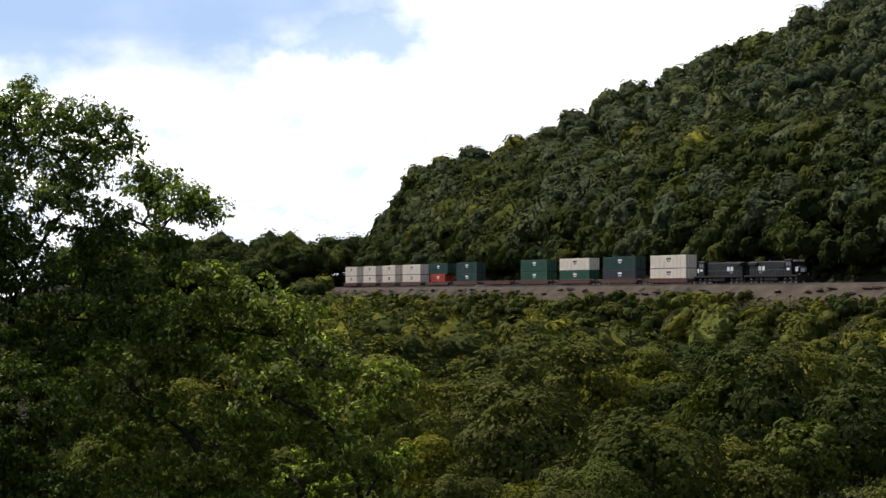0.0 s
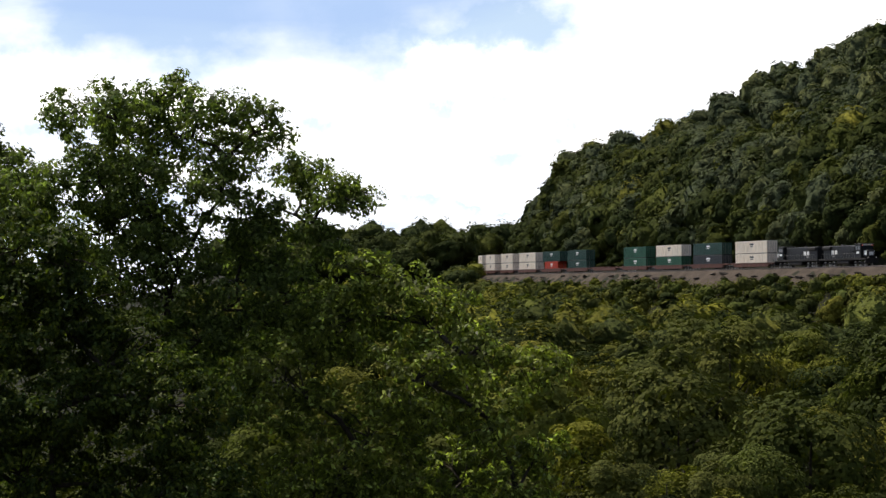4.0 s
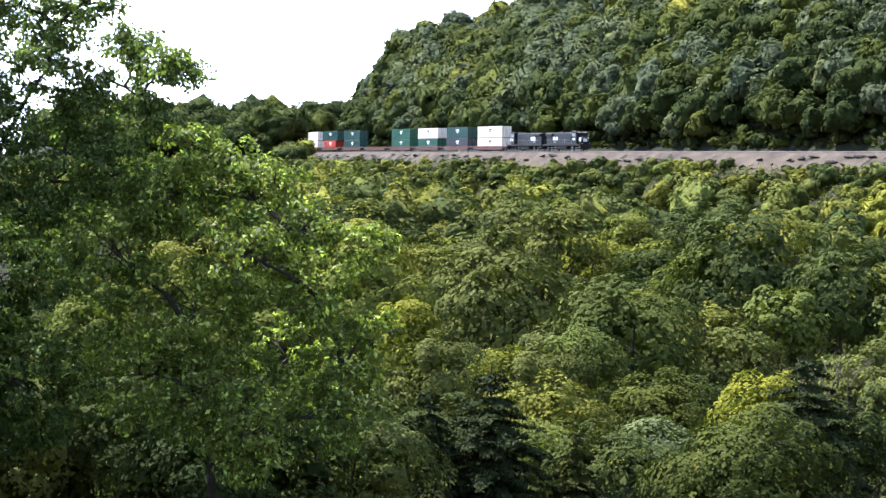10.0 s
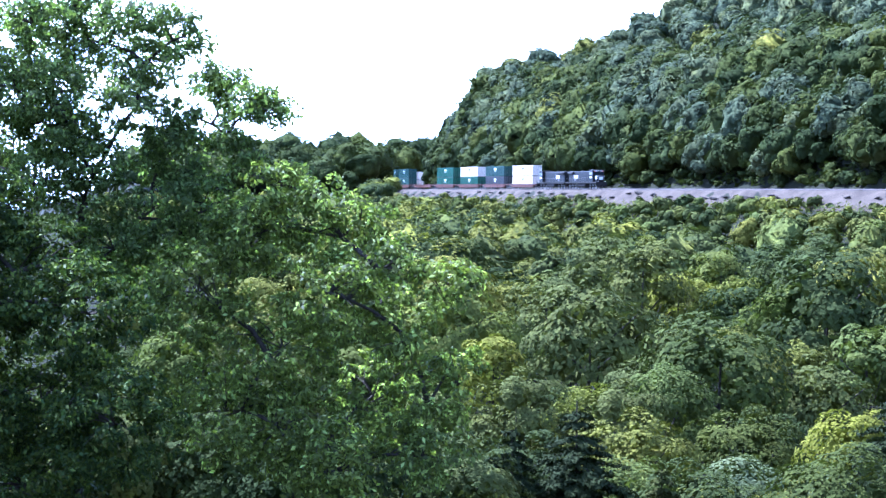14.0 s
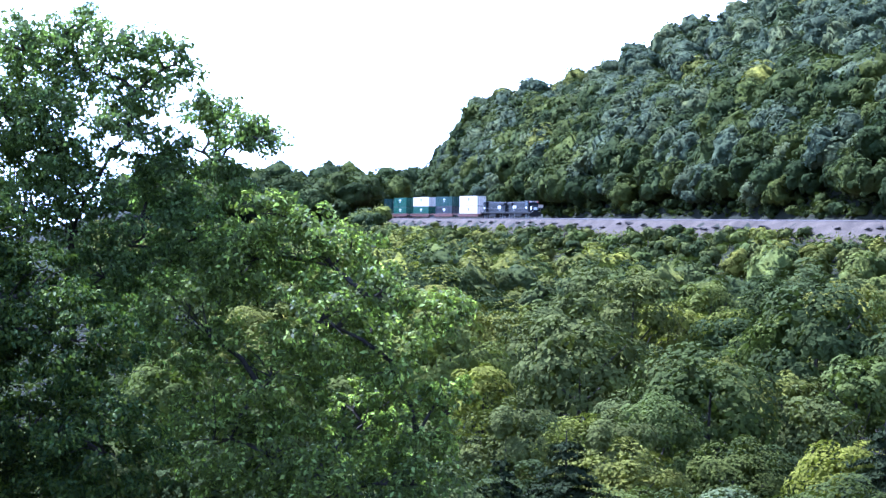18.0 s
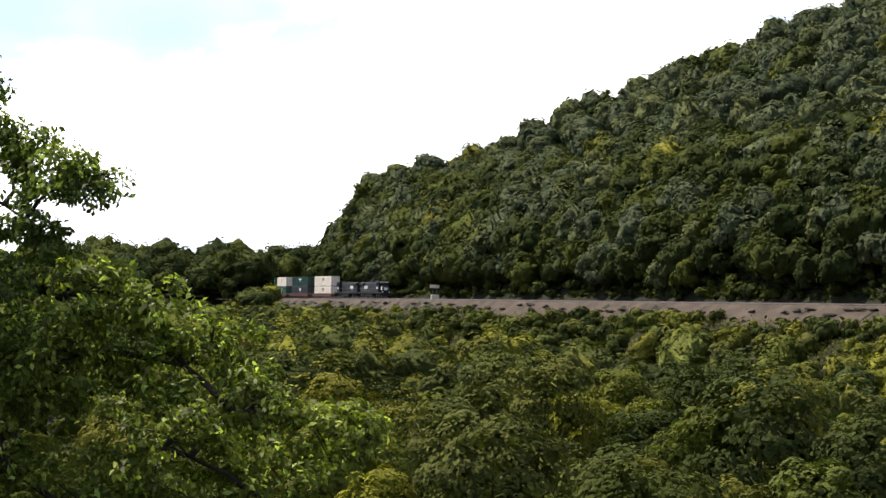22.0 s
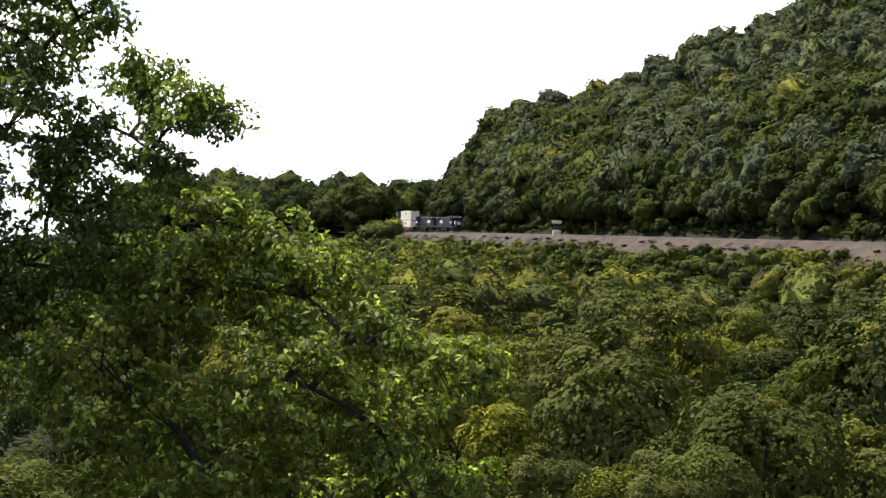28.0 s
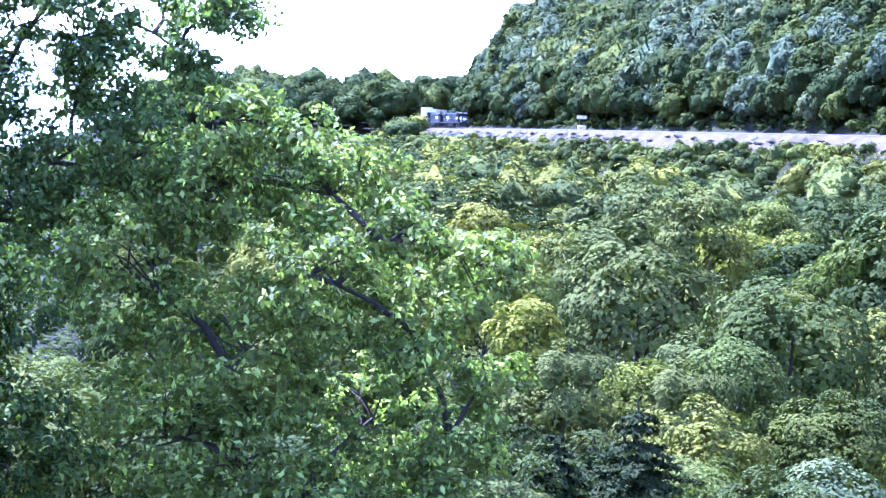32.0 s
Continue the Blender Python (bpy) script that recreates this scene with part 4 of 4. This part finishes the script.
def well_wagon(length, label):
    """A low wagon with a sunk well between two end platforms."""
    root = tagged(new("well_wagon"), label, "railway wagon", "wagons of the train")
    well = length - 6.4
    bm = bmesh.new()
    for sy in (-1, 1):
        box(bm, 0, sy * 1.42, 0.78, well, 0.09, 0.8, 0.02)
        box(bm, 0, sy * 1.45, 1.2, well, 0.2, 0.12, 0.02)
        for k in range(11):
            box(bm, -well / 2 + well * (k + 0.5) / 11, sy * 1.49, 0.78, 0.1, 0.07, 0.7)
    box(bm, 0, 0, 0.32, well, 2.7, 0.09)
    part("well", bm, WELL_PAINT, root)
    for e in (-1, 1):
        bm = bmesh.new()
        box(bm, e * (well / 2 + 1.35), 0, 1.08, 2.8, 2.6, 0.22, 0.03)
        box(bm, e * (well / 2 + 0.25), 0, 0.85, 0.5, 2.85, 0.75, 0.05)
        part("end_platform", bm, WELL_PAINT, root)
        bm = rod(bmesh.new(), (e * (well / 2 + 2.6), 0, 0.85), (e * length / 2, 0, 0.85), 0.12)
        part("coupler", bm, FRAME, root)
        bm = bmesh.new()
        for sy in (-1, 1):
            rod(bm, (e * (well / 2 + 2.6), sy * 1.2, 1.15), (e * (well / 2 + 2.6), sy * 1.2, 2.0), 0.02, None, 5)
        rod(bm, (e * (well / 2 + 2.6), -1.2, 2.0), (e * (well / 2 + 2.6), 1.2, 2.0), 0.02, None, 5)
        part("hand_rail", bm, FRAME, root)
        truck(root, e * (well / 2 + 1.6), 2, 0.46, 1.8)
    return root


def engine(label):
    """A six-axle diesel engine; its cab is at -x."""
    root = tagged(new("diesel_engine"), label, "locomotive", "engines of the train")
    part("frame", box(bmesh.new(), 0, 0, 1.42, 20.3, 3.0, 0.34, 0.05), FRAME, root)
    part("fuel_tank", box(bmesh.new(), 0, 0, 0.85, 5.4, 2.7, 0.9, 0.2), FRAME, root)
    for x in (-6.6, 6.6):
        truck(root, x, 3, 0.51, 2.0)
    bm = bmesh.new()
    box(bm, 1.9, 0, 2.95, 14.4, 1.85, 2.75, 0.12)
    hood = part("hood", bm, BLACK, root)
    for k in range(12):
        for sy in (-1, 1):
            part("hood_door", box(bmesh.new(), -4.4 + k * 1.06, sy * 0.935, 2.75, 0.98, 0.03, 1.7, 0.008), BLACK, hood)
    bm = bmesh.new()
    box(bm, 7.2, 0, 3.85, 3.6, 2.75, 0.75, 0.15)
    part("radiator", bm, FRAME, root)
    for x in (6.2, 7.3, 8.4, 0.2):
        part("roof_fan", rod(bmesh.new(), (x, 0, 4.2), (x, 0, 4.42), 0.55, 0.5, 14), FRAME, root)
    part("exhaust_stack", box(bmesh.new(), 2.2, 0, 4.45, 0.9, 0.45, 0.3, 0.03), FRAME, root)
    part("blower_housing", box(bmesh.new(), -4.3, 0.6, 3.6, 1.6, 1.2, 1.3, 0.15), BLACK, root)
    bm = bmesh.new()
    box(bm, -6.9, 0, 3.05, 2.5, 3.0, 2.95, 0.14)
    cab = part("cab", bm, BLACK, root)
    # small top highlights put into the roof's grey colour
    part("cab_roof", box(bmesh.new(), -6.9, 0, 4.56, 2.9, 3.1, 0.12, 0.05), ROOF_HIGHLIGHT, cab, "cab roof with its top highlight put into grey paint")
    for sy in (-1, 1):
        for x in (-7.4, -6.4):
            part("side_window", box(bmesh.new(), x, sy * 1.5, 3.75, 0.75, 0.04, 0.75, 0.01), GLASS, cab)
        part("wind_screen", box(bmesh.new(), -8.16, sy * 0.68, 3.85, 0.04, 1.1, 0.65, 0.01), GLASS, cab)
        part("number_board", box(bmesh.new(), -8.2, sy * 0.75, 4.36, 0.1, 0.75, 0.26, 0.01), LETTER, cab, "white board with a plain dark bar")
        part("marker_lamp", rod(bmesh.new(), (-8.24, sy * 1.12, 4.28), (-8.15, sy * 1.12, 4.28), 0.11, None, 10), RED_LAMP, cab, "lit red lamp")
    bm = bmesh.new()
    box(bm, -8.95, 0, 2.45, 1.7, 1.9, 1.75, 0.3)
    nose = part("nose", bm, BLACK, root)
    part("nose_mark", box(bmesh.new(), -9.81, 0, 2.55, 0.02, 1.0, 0.7), LETTER, nose, "white emblem on the black nose")
    for sy in (-1, 1):
        part("nose_panel", box(bmesh.new(), -9.0, sy * 0.955, 2.7, 1.1, 0.02, 0.85), LETTER, nose, "white patch on the nose")
        part("lettering", box(bmesh.new(), 3.5, sy * 0.96, 2.95, 1.05, 0.02, 0.85), LETTER, hood, "white lettering too far off to read")
        part("lettering", box(bmesh.new(), 4.95, sy * 0.96, 2.95, 1.05, 0.02, 0.85), LETTER, hood)
        part("lettering", box(bmesh.new(), 4.7, sy * 0.96, 2.15, 1.1, 0.02, 0.35), STEEL, hood)
        part("cab_number", box(bmesh.new(), -6.9, sy * 1.52, 2.75, 1.1, 0.02, 0.45), LETTER, cab, "plain white bar")
        bm = bmesh.new()
        for k in range(13):
            x = -5.4 + k * 1.2
            rod(bm, (x, sy * 1.42, 1.6), (x, sy * 1.42, 2.65), 0.018, None, 5)
        rod(bm, (-5.4, sy * 1.42, 2.65), (9.0, sy * 1.42, 2.65), 0.02, None, 5)
        part("hand_rail", bm, STEEL, root)
        part("headlamp", rod(bmesh.new(), (-8.26, sy * 0.14, 4.36), (-8.15, sy * 0.14, 4.36), 0.1, None, 10), WHITE_LAMP, cab)
        part("ditch_lamp", rod(bmesh.new(), (-10.2, sy * 0.95, 1.75), (-10.1, sy * 0.95, 1.75), 0.1, None, 10), WHITE_LAMP, root)
    for e in (-1, 1):
        part("pilot", box(bmesh.new(), e * 10.05, 0, 1.0, 0.16, 2.9, 0.9, 0.04), FRAME, root)
        for sy in (-1, 1):
            for k in range(3):
                part("step", box(bmesh.new(), e * 9.8, sy * 1.35, 0.45 + 0.32 * k, 0.5, 0.35, 0.04), FRAME, root)
        part("coupler", rod(bmesh.new(), (e * 10.1, 0, 0.85), (e * 10.49, 0, 0.85), 0.13), FRAME, root)
    return root


def build_train():
    """All that rolls: (thing, metres ahead of the train's end, height, turned about)."""
    last = engine("black diesel engine with white lettering at the train's end")
    first = copy_thing(last, pose(0, 0, 0))
    tagged(first, "black diesel engine coupled back to back with the other")
    rolls = [(last, 10.5, 0.0, 0), (first, 31.5, 0.0, 180)]
    looks = {
        "white": container(16.15, BOX_WHITE, BOX_DARK, "white corrugated steel container stacked on a wagon"),
        "green": container(16.15, BOX_GREEN, LETTER, "green corrugated steel container stacked on a wagon"),
        "teal": container(16.15, BOX_TEAL, LETTER, "dark green corrugated steel container stacked on a wagon"),
        "dark": container(16.15, BOX_DARK, LETTER, "charcoal corrugated steel container stacked on a wagon"),
        "red": container(12.2, BOX_RED, LETTER, "short red corrugated steel container low on a wagon"),
        "short": container(12.2, BOX_WHITE, BOX_DARK, "short white corrugated steel container on a wagon"),
    }
    used = set()

    def take(kind):
        if kind in used:
            return copy_thing(looks[kind], pose(0, 0, 0))
        used.add(kind)
        return looks[kind]

    long_wagon, short_wagon = well_wagon(23.4, "brown well wagon with two stacked containers"), well_wagon(19.4, "shorter brown well wagon with stacked containers")
    fresh = {23.4: long_wagon, 19.4: short_wagon}
    s = 42.0
    for length, low, high in ((23.4, "white", "white"), (23.4, "dark", "teal"), (23.4, "green", "white"), (23.4, "green", "green"), (23.4, "", ""),
                              (23.4, "teal", "teal"), (23.4, "red", "teal"), (23.4, "white", "white"), (19.4, "short", "short"),
                              (19.4, "short", "short"), (19.4, "short", "short")):
        wagon = fresh.pop(length, None) or copy_thing(long_wagon if length > 20 else short_wagon, pose(0, 0, 0))
        if not low:
            tagged(wagon, "empty low brown well wagon between loaded ones")
        mid = s + length / 2
        rolls.append((wagon, mid, 0.0, 0))
        for kind, z in ((low, 0.38), (high, 3.30)):
            if kind:
                rolls.append((take(kind), mid, z, 0))
        s += length
    return rolls


ROLLS = build_train()

# ---- beside the line ----


def signal_cabinet():
    """A pale equipment cabinet with a sign board on two posts, beyond the track."""
    x, y, z, h = on_track(314.6)
    root = tagged(new("equipment_cabinet"), "white trackside equipment cabinet below a white board on posts", "cabinet")
    root.matrix_world = pose(x + math.sin(h) * 8.2, y - math.cos(h) * 8.2, z - 0.36, 0, 0, 8.0)
    for k in (-0.55, 0.55):
        part("cabinet_box", box(bmesh.new(), k, 0, 0.85, 1.0, 0.9, 1.5, 0.04), BOX_WHITE, root)
        part("post", rod(bmesh.new(), (k, 0.6, 0), (k, 0.6, 3.4), 0.06), STEEL, root)
    part("base", box(bmesh.new(), 0, 0, 0.06, 2.5, 1.3, 0.12, 0.02), STONE, root)
    part("sign_board", box(bmesh.new(), 0, 0.62, 3.75, 2.6, 0.08, 0.85, 0.02), BOX_WHITE, root)


def loose_ties():
    """Worn-out ties that lie along the shoulder of the ballast."""
    r = random.Random(9)
    box(bm := bmesh.new(), 0, 0, 0.1, 2.6, 0.24, 0.2, 0.025)
    me = bpy.data.meshes.new("old_tie")
    bm.to_mesh(me)
    bm.free()
    me.materials.append(TIE)
    s = 60.0
    while s < 425:
        x, y, z, h = on_track(s)
        q = -r.uniform(7.4, 9.6)
        drop = -0.95 + (q + 7.0) * 0.5875
        m = pose(x + math.sin(h) * q, y - math.cos(h) * q, z + drop, 0, 0, math.degrees(h))
        m = m @ pose(0, 0, 0.02, 30.4, 0, 0) @ pose(0, 0, 0, 0, 0, r.uniform(-14, 14))
        for k in range(r.choice((3, 4, 5, 6, 8))):
            ob = tagged(new("old_tie", me), "dark worn-out wooden tie heaped on the ballast slope", "railway tie", "loose ties on the bank")
            ob.matrix_world = m @ pose(r.uniform(-0.5, 0.5), (k % 3) * 0.27 - 0.27, 0.21 * (k // 3), 0, 0, r.uniform(-7, 7))
        s += r.choice((3.5, 6.0, 8.0, 11.0))


signal_cabinet()
loose_ties()

# ---- what moves ----
# seconds, metres along the line of the train's last coupler
TRAIN_END = [(0, 128.7), (2, 146.2), (4, 162.8), (6, 179.6), (8, 197.2), (10, 215.9), (12, 235.5), (14, 255.3), (16, 274.9), (18, 294.0), (20, 312.5), (22, 329.9), (24, 346.1), (26, 360.7), (28, 373.4), (30, 384.0), (32, 392.2)]


def motions():
    """The train goes away along the line and round the hill."""
    for ob, ahead, up, about in ROLLS:
        rows = []
        for t, s in TRAIN_END:
            ax, ay, az, _ = on_track(s + ahead - 6.0)
            bx, by, bz, _ = on_track(s + ahead + 6.0)
            h = math.degrees(math.atan2(by - ay, bx - ax))
            slope = math.degrees(math.atan2(bz - az, math.hypot(bx - ax, by - ay)))
            rows.append((t, pose((ax + bx) / 2, (ay + by) / 2, (az + bz) / 2, 0, -slope, h) @ pose(0, 0, up, 0, 0, about)))
        walk(ob, rows)


motions()
